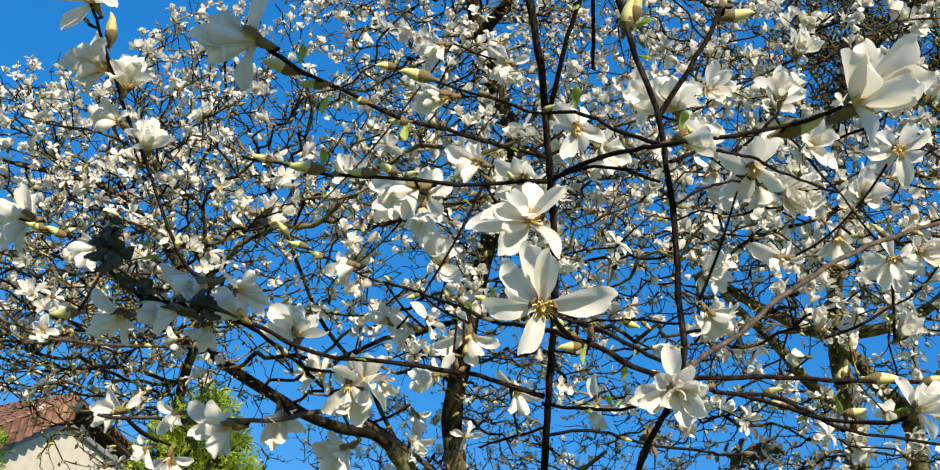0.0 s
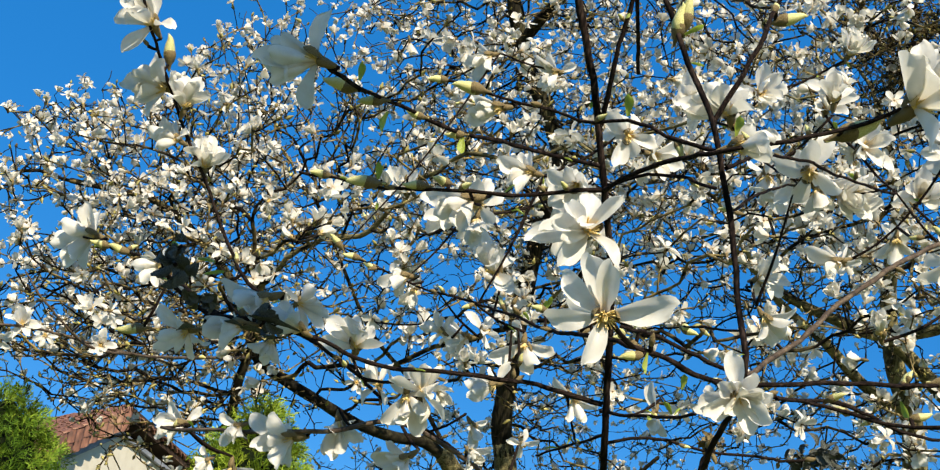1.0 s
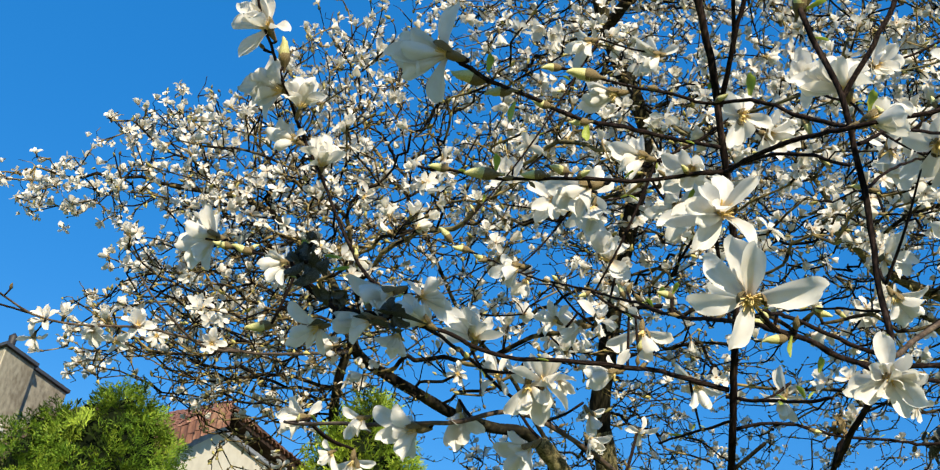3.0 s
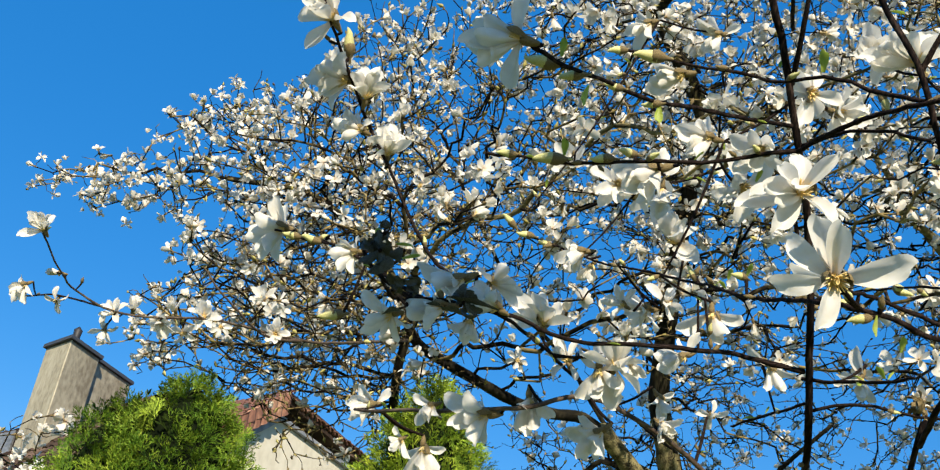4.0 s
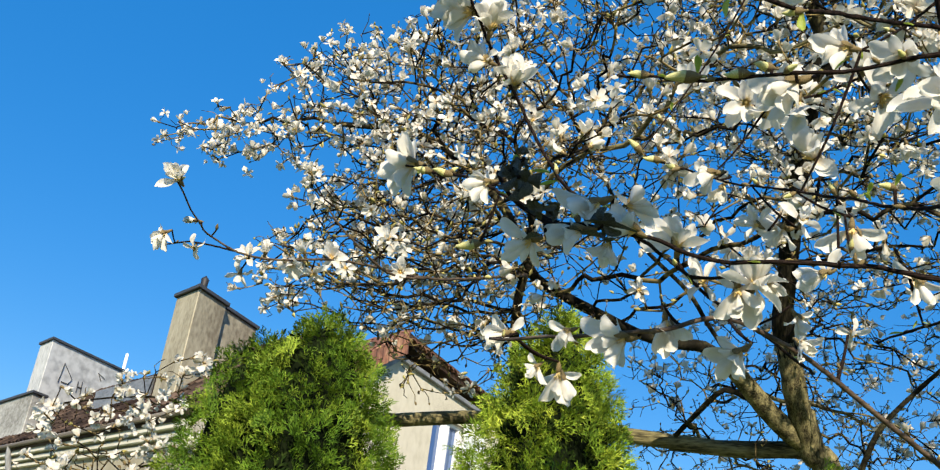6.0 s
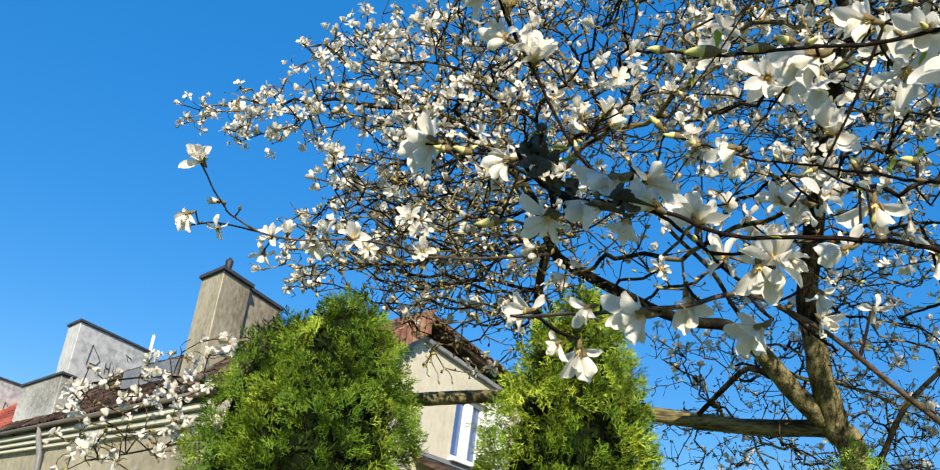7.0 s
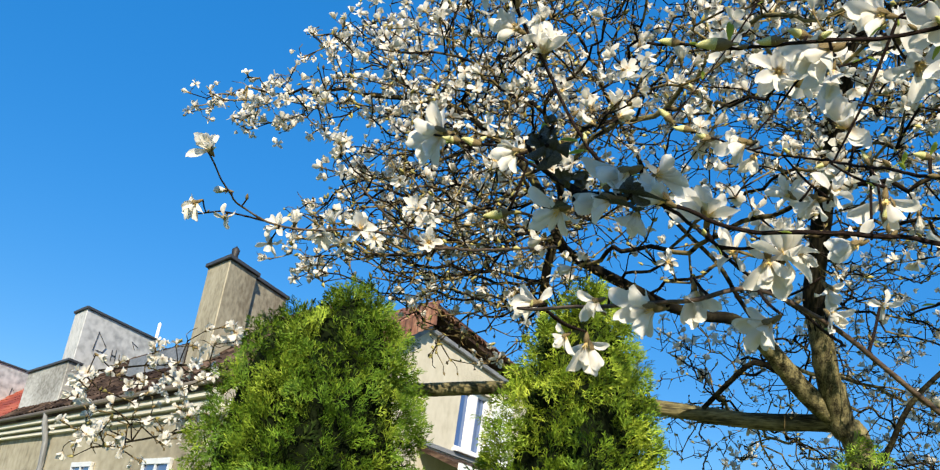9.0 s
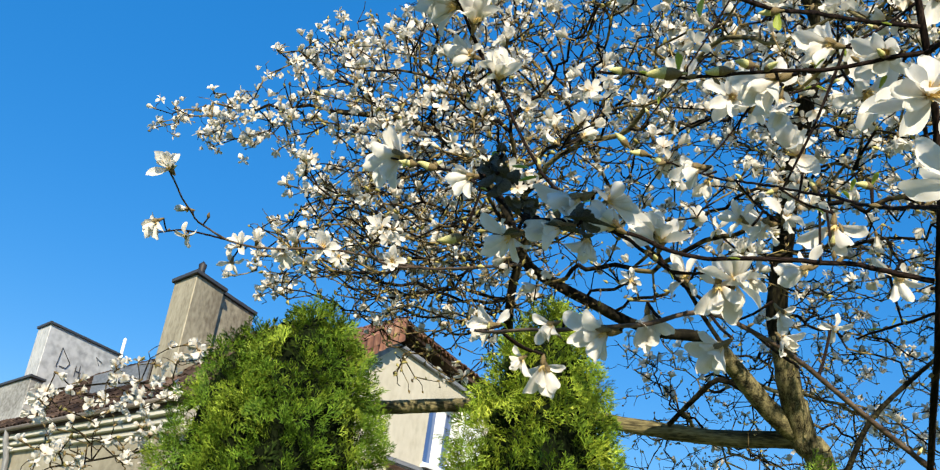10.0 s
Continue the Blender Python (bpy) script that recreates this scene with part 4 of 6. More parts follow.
blossom((-0.510, 0.973, 2.414), (120, 0.10), [(162, 0.18, 3, 0.88), (136, -0.10, 7, 0.80), (107, 0.00, 5, 0.76), (83, -0.52, 7, 0.76), (33, 1.02, 3, 0.76), (-135, -0.10, 2, 0.80), (135, 0.80, 6, 0.76)])
blossom((-0.484, 1.098, 2.321), (155, 0.25), [(165, 0.18, 7, 0.68), (-171, 0.33, 6, 0.58), (133, -0.10, 6, 0.62), (112, -0.62, 6, 0.58), (85, 1.04, 5, 0.58), (-156, 0.79, 7, 0.58)])
blossom((-0.453, 1.135, 2.304), (78, 0.35), [(122, 0.17, 3, 0.67), (106, -0.10, 6, 0.71), (80, -0.18, 0, 0.78), (52, -0.10, 3, 0.67), (25, 0.53, 2, 0.67), (81, 0.69, 3, 0.67), (158, 0.80, 5, 0.67)])
blossom((-0.644, 1.283, 2.256), (172, 0.10), [(-171, 0.18, 2, 0.96), (-139, 0.18, 0, 1.02), (110, 0.10, 0, 0.85), (157, 0.61, 7, 0.88), (-119, -0.10, 5, 0.89), (93, -0.68, 0, 0.88)])
blossom((-0.465, 1.122, 2.143), (188, 0.10), [(-179, 0.18, 4, 0.59), (-144, 0.18, 0, 0.58), (143, 0.10, 4, 0.41), (100, -0.85, 1, 0.51), (-118, 0.15, 3, 0.51)])
blossom((-0.370, 1.009, 2.010), (188, 0.10), [(148, 0.10, 3, 0.71), (-143, 0.18, 7, 0.65), (139, 0.76, 5, 0.61), (-78, -0.10, 7, 0.50), (-51, -0.66, 3, 0.61)], 2, 0.84)
blossom((-0.310, 1.012, 2.024), (184, 0.00), [(-169, 0.18, 3, 0.85), (175, 0.10, 7, 0.73), (-141, 0.72, 4, 0.73), (154, -0.92, 5, 0.73), (-178, 0.66, 5, 0.73)], 3, 0.84)
blossom((-0.255, 1.062, 2.046), (150, 0.30), [(153, 0.18, 2, 0.75), (175, 0.48, 6, 0.65), (119, 0.71, 1, 0.65), (130, -0.10, 0, 0.69)])
blossom((-0.272, 1.083, 2.090), (20, 0.30), [(131, 0.85, 4, 0.57), (58, 0.88, 7, 0.57), (-24, 0.18, 7, 0.64), (-43, 0.10, 4, 0.66), (-77, -0.00, 4, 0.57)])
blossom((-0.301, 1.057, 2.082), (200, 0.20), [(171, 0.10, 1, 0.95), (-144, 0.57, 5, 0.82), (-119, 0.69, 5, 0.82), (177, 0.77, 2, 0.82)])
blossom((-0.288, 1.060, 2.031), (255, 0.10), [(-108, 0.18, 2, 0.47), (-153, 0.18, 5, 0.50), (-84, -0.18, 3, 0.53)])
blossom((-0.224, 1.290, 2.123), (75, 0.50), [(171, 0.00, 6, 0.85), (135, -0.10, 6, 0.99), (106, 0.54, 4, 0.85), (44, -0.10, 7, 0.61), (2, 0.79, 2, 0.85), (77, 0.87, 6, 0.85)])
blossom((-0.139, 1.264, 2.054), (268, 0.20), [(143, -0.61, 6, 0.81), (-126, 0.00, 0, 0.82), (-102, 0.25, 5, 0.81), (-69, 0.10, 6, 0.94), (69, -0.92, 3, 0.81), (18, 0.55, 4, 0.81)])
blossom((-0.101, 1.272, 2.070), (290, 0.30), [(-73, 0.00, 7, 0.41), (-40, 0.10, 2, 0.47), (175, 0.18, 4, 0.45), (18, -0.74, 3, 0.40)])
blossom((0.017, 1.368, 2.191), (268, 0.35), [(-159, 0.10, 2, 0.91), (-20, 0.10, 1, 0.76), (-85, 0.18, 5, 0.86), (104, -0.82, 7, 0.79), (-65, 0.68, 0, 0.79)], 2)
blossom((-0.037, 1.333, 2.287), (120, 0.20), [(118, 0.10, 6, 1.19), (115, 0.55, 0, 1.02), (53, -0.10, 5, 0.65), (-55, 1.06, 4, 1.02), (112, 1.01, 3, 1.02)])
blossom((-0.074, 1.477, 2.237), (185, 0.20), [(155, 0.18, 2, 0.93), (142, -0.67, 7, 0.80), (-151, 0.59, 0, 0.80), (-88, 0.93, 6, 0.80)])
blossom((-0.050, 1.482, 2.251), (60, 0.30), [(128, 0.10, 0, 0.71), (33, -0.82, 3, 0.61), (-16, 0.49, 1, 0.61), (-88, 0.86, 2, 0.61)])
blossom((-0.134, 1.367, 1.997), (215, 0.20), [(-172, 0.10, 5, 0.89), (-136, 0.18, 4, 0.83), (-103, 0.59, 0, 0.77), (148, -0.10, 4, 0.59), (-136, 0.76, 5, 0.77)])
blossom((-0.533, 1.577, 2.073), (190, 0.20), [(-162, 0.18, 1, 0.88), (164, 0.10, 7, 0.83), (130, -0.46, 4, 0.76), (-140, 0.35, 1, 0.76), (-124, 0.93, 5, 0.76), (39, -0.10, 7, 0.56)])
blossom((-0.296, 1.331, 1.996), (185, 0.15), [(159, 0.10, 3, 1.15), (-166, 0.10, 2, 0.93), (-127, 0.63, 0, 0.99), (120, -1.08, 0, 0.99), (142, 0.75, 4, 0.99), (-110, -0.70, 6, 0.99)], 3, 0.84)
blossom((-0.388, 1.386, 2.022), (200, 0.10), [(161, 0.10, 3, 0.56), (-131, 0.65, 1, 0.55), (-135, -0.10, 0, 0.64), (-86, 0.77, 3, 0.55)])
blossom((-0.244, 1.371, 2.040), (270, 0.15), [(-106, 0.10, 7, 0.90), (-83, 0.18, 3, 0.86), (-41, 0.10, 4, 0.69), (-17, -0.99, 6, 0.77), (-129, 0.97, 1, 0.77)])
blossom((-0.437, 1.569, 2.006), (268, 0.20), [(-119, 0.10, 6, 0.94), (-87, 0.18, 6, 0.96), (-12, 0.10, 4, 0.55), (-63, 0.53, 7, 0.83), (-155, -1.00, 2, 0.83)])
blossom((-0.469, 1.550, 2.011), (215, 0.30), [(134, -0.29, 5, 0.48), (-135, 0.53, 7, 0.48), (-78, 0.18, 0, 0.56)])
blossom((0.191, 0.790, 1.914), (-60, 1.20), [(-172, 0.25, 7, 0.64), (-152, 0.50, 2, 0.60), (-70, 0.50, 0, 0.55), (-35, 0.50, 2, 0.60), (15, 0.70, 7, 0.50), (60, 0.70, 2, 0.48), (97, 0.05, 4, 0.56), (110, 0.90, 7, 0.42), (150, 0.85, 2, 0.48), (-120, 1.00, 0, 0.45), (-20, 1.05, 7, 0.42)], 4, 1.0)
blossom((0.388, 0.815, 2.263), (38, 0.15), [(106, 0.86, 2, 1.25), (84, 0.10, 1, 1.14), (60, -0.10, 5, 1.10), (54, -0.10, 7, 1.45), (29, -0.10, 0, 1.30), (23, 0.59, 4, 1.25), (-51, 0.90, 0, 1.25), (14, 0.90, 2, 1.25), (67, 0.70, 1, 1.25)], 2, 0.82)
blossom((0.204, 0.833, 2.205), (15, 0.20), [(54, 0.10, 6, 0.48), (-8, 0.54, 0, 0.76), (15, -0.10, 5, 0.89), (13, 0.77, 4, 0.76)])
blossom((0.301, 1.227, 2.549), (110, 0.30), [(174, 0.10, 2, 1.30), (-171, 0.40, 7, 1.12), (72, -0.65, 0, 1.12), (32, 0.87, 6, 1.12), (147, -0.10, 2, 0.91), (116, 1.01, 7, 1.12)])
blossom((0.418, 1.103, 2.493), (90, 0.20), [(133, 0.10, 5, 0.78), (94, -0.10, 4, 0.75), (51, -0.62, 0, 0.67), (119, 0.57, 4, 0.67), (73, 0.83, 5, 0.67)])
blossom((0.596, 1.184, 2.302), (-60, 1.20), [(-139, 0.10, 1, 0.83), (-113, 0.18, 7, 0.76), (-73, 0.10, 4, 0.77), (-22, 0.55, 1, 0.72), (37, 0.10, 5, 0.49), (111, -0.10, 7, 0.63), (173, -0.75, 7, 0.72)], 1)
blossom((0.338, 1.217, 2.203), (300, 0.20), [(-59, 0.10, 5, 0.67), (0, -0.10, 3, 0.77), (-34, 0.25, 2, 0.66), (-77, 0.15, 2, 0.66)])
blossom((0.422, 0.831, 1.935), (50, 0.30), [(117, -0.10, 7, 0.52), (48, 0.10, 3, 0.55), (-3, 0.45, 4, 0.47), (-53, 0.41, 6, 0.47), (64, 0.66, 1, 0.47)])
blossom((0.395, 1.149, 2.392), (170, 0.30), [(160, 0.10, 6, 0.85), (-177, 0.54, 6, 0.80), (126, -0.72, 4, 0.80), (76, -0.90, 7, 0.80), (-138, -0.10, 2, 0.93), (162, 0.87, 6, 0.80)])
blossom((0.404, 1.162, 2.386), (300, 0.30), [(-98, 0.10, 5, 0.62), (-55, 0.10, 7, 0.62), (14, -0.60, 0, 0.76), (-70, 0.94, 4, 0.76), (9, 0.10, 3, 0.88)])
blossom((0.462, 1.161, 2.393), (290, 0.20), [(-114, 0.10, 7, 0.69), (-78, 0.18, 2, 0.67), (-24, 0.68, 4, 0.59), (11, -0.67, 3, 0.59)])
blossom((0.360, 1.242, 2.455), (270, 0.30), [(145, -1.00, 4, 0.92), (-114, 0.84, 3, 0.92), (-74, 0.66, 6, 0.92), (-60, -0.10, 6, 1.08), (63, 1.02, 6, 0.92)])
blossom((0.597, 1.355, 2.434), (270, 0.20), [(-127, 0.10, 6, 0.74), (-94, 0.18, 0, 0.76), (-53, 0.10, 5, 0.57), (136, -0.91, 6, 0.65), (70, -0.74, 3, 0.65)])
blossom((0.523, 1.402, 2.407), (200, 0.30), [(159, 0.10, 2, 0.93), (-125, 0.80, 1, 0.80), (-5, 0.10, 5, 0.49), (60, -1.01, 7, 0.80), (143, -0.10, 0, 0.59)])
blossom((0.190, 1.207, 2.044), (250, 0.30), [(105, 0.10, 6, 0.61), (-163, 0.90, 0, 0.52), (-76, 0.10, 5, 0.53), (-103, 0.80, 4, 0.52), (-5, -0.10, 3, 0.45)])
blossom((0.004, 1.211, 2.397), (170, 0.30), [(162, 0.10, 2, 0.89), (146, -0.58, 7, 0.76), (109, -0.72, 0, 0.76), (-165, 0.36, 6, 0.76), (-127, 0.85, 2, 0.76)])
blossom((-0.070, 1.047, 2.242), (195, 0.20), [(179, 0.10, 5, 1.00), (-158, 0.34, 4, 0.86), (-125, 0.60, 0, 0.86), (-107, 1.02, 4, 0.86)])
blossom((-0.066, 1.119, 2.258), (260, 0.20), [(-94, 0.10, 1, 0.65), (-44, 0.90, 1, 0.56), (-118, 0.68, 3, 0.56)])
blossom((-0.045, 0.998, 2.352), (188, 0.10), [(-157, 0.10, 1, 0.81), (-166, 0.32, 7, 0.69), (-174, -0.71, 4, 0.69), (167, -0.10, 1, 0.69)])
blossom((-0.186, 1.467, 2.333), (185, 0.20), [(-169, 0.10, 5, 0.88), (152, -0.10, 3, 0.64), (-153, 1.02, 2, 0.76), (-29, -0.94, 2, 0.76)])
blossom((-0.170, 1.468, 2.311), (230, 0.20), [(-132, 0.10, 1, 0.59), (-96, 0.52, 7, 0.51), (69, -0.81, 7, 0.51)])
blossom((-0.095, 1.533, 2.881), (200, 0.30), [(-163, 0.10, 4, 0.86), (145, -0.10, 6, 0.55), (-123, 0.10, 1, 0.98), (-101, 0.88, 0, 0.84), (13, -0.10, 1, 0.45)])
blossom((0.042, 1.549, 2.865), (190, 0.30), [(154, 0.10, 6, 0.92), (-141, 0.10, 6, 0.76), (122, -0.10, 4, 0.66), (-107, 1.03, 7, 0.80), (27, -0.10, 2, 0.59)])
blossom((-0.055, 1.536, 2.112), (300, 0.20), [(-83, 0.10, 6, 0.72), (6, -0.10, 0, 0.41), (-127, 0.78, 5, 0.62), (-61, 0.74, 4, 0.62)])
blossom((-1.566, 1.962, 2.570), (118, 0.20), [(130, 0.10, 2, 0.94), (104, 0.12, 7, 0.83), (64, -0.41, 0, 0.83), (93, 0.97, 6, 0.83), (-167, -0.10, 2, 0.97)])
blossom((-1.706, 2.154, 2.505), (200, 0.20), [(-166, 0.10, 5, 0.72), (-129, 0.18, 4, 0.91), (-102, 0.18, 0, 0.88), (-70, 0.77, 4, 0.78), (139, -0.78, 5, 0.78)])
bloom((0.350, 1.283, 2.293), (0.56, -0.79, -0.23), "open", 0.69, 43)
bloom((0.654, 1.310, 2.245), (0.29, -0.84, 0.46), "cup", 0.69, 44)
bloom((0.518, 1.266, 2.214), (-0.31, -0.71, 0.63), "shut", 0.60, 45)
bloom((0.068, 1.162, 2.354), (-0.35, -0.57, -0.74), "open", 0.73, 51)
bloom((0.139, 1.195, 2.471), (0.35, -0.62, -0.71), "limp", 0.82, 52)
bloom((0.183, 1.246, 2.476), (0.58, -0.59, -0.56), "open", 0.77, 53)
bloom((-0.102, 1.466, 2.454), (-0.12, -0.18, -0.98), "limp", 0.82, 54)
bloom((-1.602, 2.137, 2.533), (-0.86, -0.51, -0.11), "shut", 0.60, 57)
bloom((-1.662, 2.239, 2.500), (-0.19, -0.28, -0.94), "limp", 0.65, 59)
bloom((-1.517, 2.379, 2.537), (0.18, -0.60, 0.78), "cup", 0.69, 60)
bloom((-1.446, 2.485, 2.582), (-0.23, -0.71, 0.66), "cup", 0.73, 61)
bloom((-1.577, 2.368, 2.473), (-0.05, -0.12, -0.99), "limp", 0.69, 62)
bloom((-1.434, 2.542, 2.546), (0.41, -0.14, -0.90), "limp", 0.73, 63)
bloom((-1.546, 2.348, 2.510), (-0.02, -0.93, 0.37), "open", 0.73, 65)
bloom((-1.469, 2.464, 2.544), (0.28, -0.55, -0.79), "open", 0.77, 66)
bloom((-1.405, 2.589, 2.612), (0.38, -0.92, 0.12), "open", 0.95, 67)
bloom((-1.259, 2.672, 2.716), (-0.08, -0.98, 0.20), "open", 0.86, 68)
bloom((-1.256, 2.813, 2.658), (0.30, -0.94, -0.14), "open", 0.86, 69)
bloom((-0.080, 1.333, 2.411), (0.24, -0.36, -0.90), "limp", 0.86, 71)
bloom((-0.139, 1.515, 2.496), (-0.04, -0.92, -0.38), "open", 0.86, 72)
bloom((-0.231, 1.582, 2.571), (-0.05, -1.00, -0.05), "cup", 0.77, 73)
bloom((0.058, 1.335, 2.392), (0.40, -0.59, -0.71), "limp", 0.86, 74)
bloom((0.050, 1.484, 2.535), (0.31, -0.85, 0.42), "cup", 0.86, 75)
bloom((0.371, 1.090, 2.364), (-0.11, -0.42, -0.90), "limp", 0.86, 76)
bloom((0.440, 1.176, 2.386), (0.43, -0.67, -0.60), "cup", 0.86, 77)
bloom((0.495, 1.206, 2.494), (0.27, -0.93, -0.25), "open", 0.77, 78)
bloom((0.468, 1.263, 2.607), (-0.08, -1.00, 0.04), "cup", 0.77, 79)
bloom((0.267, 1.310, 2.626), (-0.28, -0.92, -0.28), "open", 0.86, 80)
bloom((0.388, 1.363, 2.709), (0.20, -0.91, -0.36), "open", 0.86, 81)
bloom((0.552, 1.357, 2.810), (0.16, -0.98, 0.13), "cup", 0.86, 82)
bloom((0.661, 1.251, 2.543), (-0.19, -0.72, -0.67), "limp", 0.86, 83)
bloom((0.660, 1.388, 2.537), (-0.24, -0.95, -0.20), "cup", 0.86, 84)
bloom((0.706, 1.322, 2.402), (0.22, -0.86, -0.45), "open", 0.77, 85)
blossom((-0.119, 1.257, 2.055), (75, 0.55), [(165, 0.45, 2, 0.80), (128, 0.50, 7, 0.72), (85, 0.60, 2, 0.66), (48, 0.50, 7, 0.74), (12, 0.40, 0, 0.72), (-40, 0.35, 6, 0.80), (-75, 0.40, 3, 0.66)], 3, 0.92)
blossom((-0.189, 1.336, 2.085), (110, 0.20), [(150, 0.18, 6, 0.60), (112, -0.10, 4, 0.66), (70, 0.10, 1, 0.62), (-150, 0.40, 3, 0.66), (-60, 0.30, 5, 0.50)], 2, 0.80)
blossom((-0.019, 1.355, 2.115), (200, 0.20), [(172, 0.20, 2, 0.72), (-150, 0.40, 7, 0.74), (-172, 0.10, 0, 0.66), (60, 0.10, 4, 0.56)], 2, 1.0)
blossom((0.088, 1.297, 2.086), (-60, 0.30), [(-30, 0.10, 3, 0.62), (-62, 0.20, 5, 0.70), (-95, 0.30, 1, 0.60), (140, 0.10, 6, 0.58)], 1, 0.72)
blossom((-0.115, 1.456, 2.233), (150, 0.30), [(110, 0.10, 4, 0.56), (165, 0.30, 2, 0.60), (-140, 0.40, 0, 0.55), (60, 0.20, 6, 0.50)], 2, 0.85)
bloom((-0.053, 1.497, 2.056), (0.58, -0.50, -0.64), "cup", 0.52, 87)
bloom((0.031, 1.581, 2.102), (0.48, -0.43, -0.77), "limp", 0.43, 93)
# an unseen spray overhead, added to cast shade on the shoots in front
shoot([(0.35, 2.6, 3.75), (0.2, 1.6, 3.45), (0.15, 0.8, 3.1), (0.14, 0.3, 2.88), (0.1, 0.05, 2.72), (0.08, -0.1, 2.66), (0.15, -0.3, 2.62)], 0.007, 0.003)
bloom((-0.003, -0.141, 2.660), (-0.06, -1.07, 0.27), "star", 1.25, 94)
bloom((0.029, -0.132, 2.681), (0.28, -0.98, 0.72), "open", 1.01, 95)
bloom((-0.037, -0.088, 2.635), (0.06, -0.69, 0.26), "open", 1.14, 96)
bloom((0.134, -0.016, 2.682), (0.19, -1.08, 0.67), "star", 1.19, 97)
bloom((0.103, -0.120, 2.667), (0.72, -0.81, 0.32), "star", 1.12, 98)
bloom((0.057, -0.110, 2.650), (0.28, -0.71, 0.43), "open", 1.12, 99)
bloom((-0.015, -0.141, 2.633), (0.13, -0.95, 0.29), "open", 1.10, 100)
bloom((-0.007, 0.007, 2.654), (0.19, -0.57, 0.36), "open", 1.25, 101)
bloom((0.116, -0.015, 2.666), (0.65, -0.71, 0.64), "open", 1.12, 102)
bloom((0.110, -0.125, 2.638), (0.10, -0.58, 0.71), "open", 1.08, 103)
bloom((0.012, -0.047, 2.689), (0.57, -0.71, 0.66), "open", 1.16, 104)
bloom((0.096, -0.006, 2.692), (0.14, -0.55, 0.74), "open", 1.21, 105)
bloom((0.126, -0.144, 2.655), (0.43, -0.99, 0.41), "open", 1.19, 106)
bloom((0.071, -0.039, 2.654), (0.62, -0.58, 0.58), "star", 1.14, 107)
bloom((0.051, -0.128, 2.697), (0.67, -0.97, 0.17), "open", 1.00, 108)
bloom((0.045, -0.144, 2.709), (0.02, -0.61, 0.64), "open", 1.14, 109)
bloom((0.137, -0.004, 2.709), (0.09, -0.70, 0.37), "star", 1.23, 110)
bloom((0.060, -0.106, 2.670), (-0.01, -0.68, 0.24), "star", 1.15, 111)
bloom((0.132, -0.057, 2.642), (0.22, -0.64, 0.48), "open", 1.07, 112)
bloom((0.126, -0.007, 2.661), (-0.01, -0.52, 0.44), "open", 1.20, 113)
bloom((0.052, -0.085, 2.658), (0.12, -0.81, 0.75), "open", 1.02, 114)
bloom((0.070, -0.082, 2.712), (0.57, -0.88, 0.77), "star", 1.21, 115)
bloom((-0.018, -0.105, 2.700), (-0.02, -0.57, 0.29), "star", 1.23, 116)
bloom((0.113, -0.152, 2.673), (0.02, -0.77, 0.39), "open", 1.04, 117)
bloom((-0.041, -0.047, 2.643), (0.33, -0.90, 0.50), "open", 1.18, 118)
bloom((0.006, -0.064, 2.631), (0.18, -0.77, 0.46), "star", 1.13, 119)
bloom((0.044, -0.098, 2.677), (0.26, -0.92, 0.31), "open", 1.25, 120)
bloom((0.149, -0.125, 2.686), (0.47, -0.73, 0.36), "star", 1.20, 121)
bloom((0.033, -0.124, 2.681), (0.68, -0.80, 0.43), "star", 1.10, 122)
bloom((0.077, -0.110, 2.653), (0.41, -0.51, 0.37), "star", 1.02, 123)
bloom((0.021, -0.026, 2.643), (0.58, -0.99, 0.71), "star", 1.05, 124)
bloom((0.014, -0.059, 2.701), (0.47, -0.57, 0.22), "open", 1.08, 125)
bloom((0.131, -0.142, 2.663), (0.07, -0.57, 0.53), "open", 1.20, 126)
bloom((-0.038, -0.119, 2.703), (0.69, -1.00, 0.52), "star", 1.17, 127)
bloom((0.192, -0.276, 2.719), (-0.01, -0.54, 0.76), "open", 1.16, 128)
bloom((0.128, -0.310, 2.691), (0.53, -0.73, 0.67), "star", 1.21, 129)
bloom((0.121, -0.295, 2.692), (0.63, -0.96, 0.46), "open", 1.08, 130)
bloom((0.105, -0.266, 2.651), (0.19, -0.72, 0.77), "star", 1.13, 131)
bloom((0.208, -0.235, 2.717), (0.18, -0.84, 0.52), "star", 1.05, 132)
bloom((0.188, -0.235, 2.679), (0.48, -0.73, 0.39), "star", 1.16, 133)
bloom((0.102, -0.315, 2.644), (-0.02, -0.52, 0.76), "star", 1.15, 134)
bloom((0.216, -0.257, 2.658), (0.00, -0.95, 0.30), "star", 1.22, 135)
bloom((0.149, -0.237, 2.700), (0.05, -0.96, 0.35), "open", 1.04, 136)
bloom((0.162, 0.212, 2.701), (0.47, -0.77, 0.75), "star", 1.00, 137)
bloom((0.138, 0.226, 2.689), (0.69, -0.57, 0.60), "star", 1.17, 140)
bloom((0.100, -0.100, 2.575), (0.3, -0.8, 0.5), "open", 1.2, 211)
bloom((0.060, -0.120, 2.560), (0.5, -0.7, 0.4), "star", 1.2, 212)
bloom((0.140, -0.080, 2.550), (0.2, -0.9, 0.4), "open", 1.2, 213)
bloom((0.110, -0.130, 2.610), (0.4, -0.8, 0.6), "star", 1.2, 214)
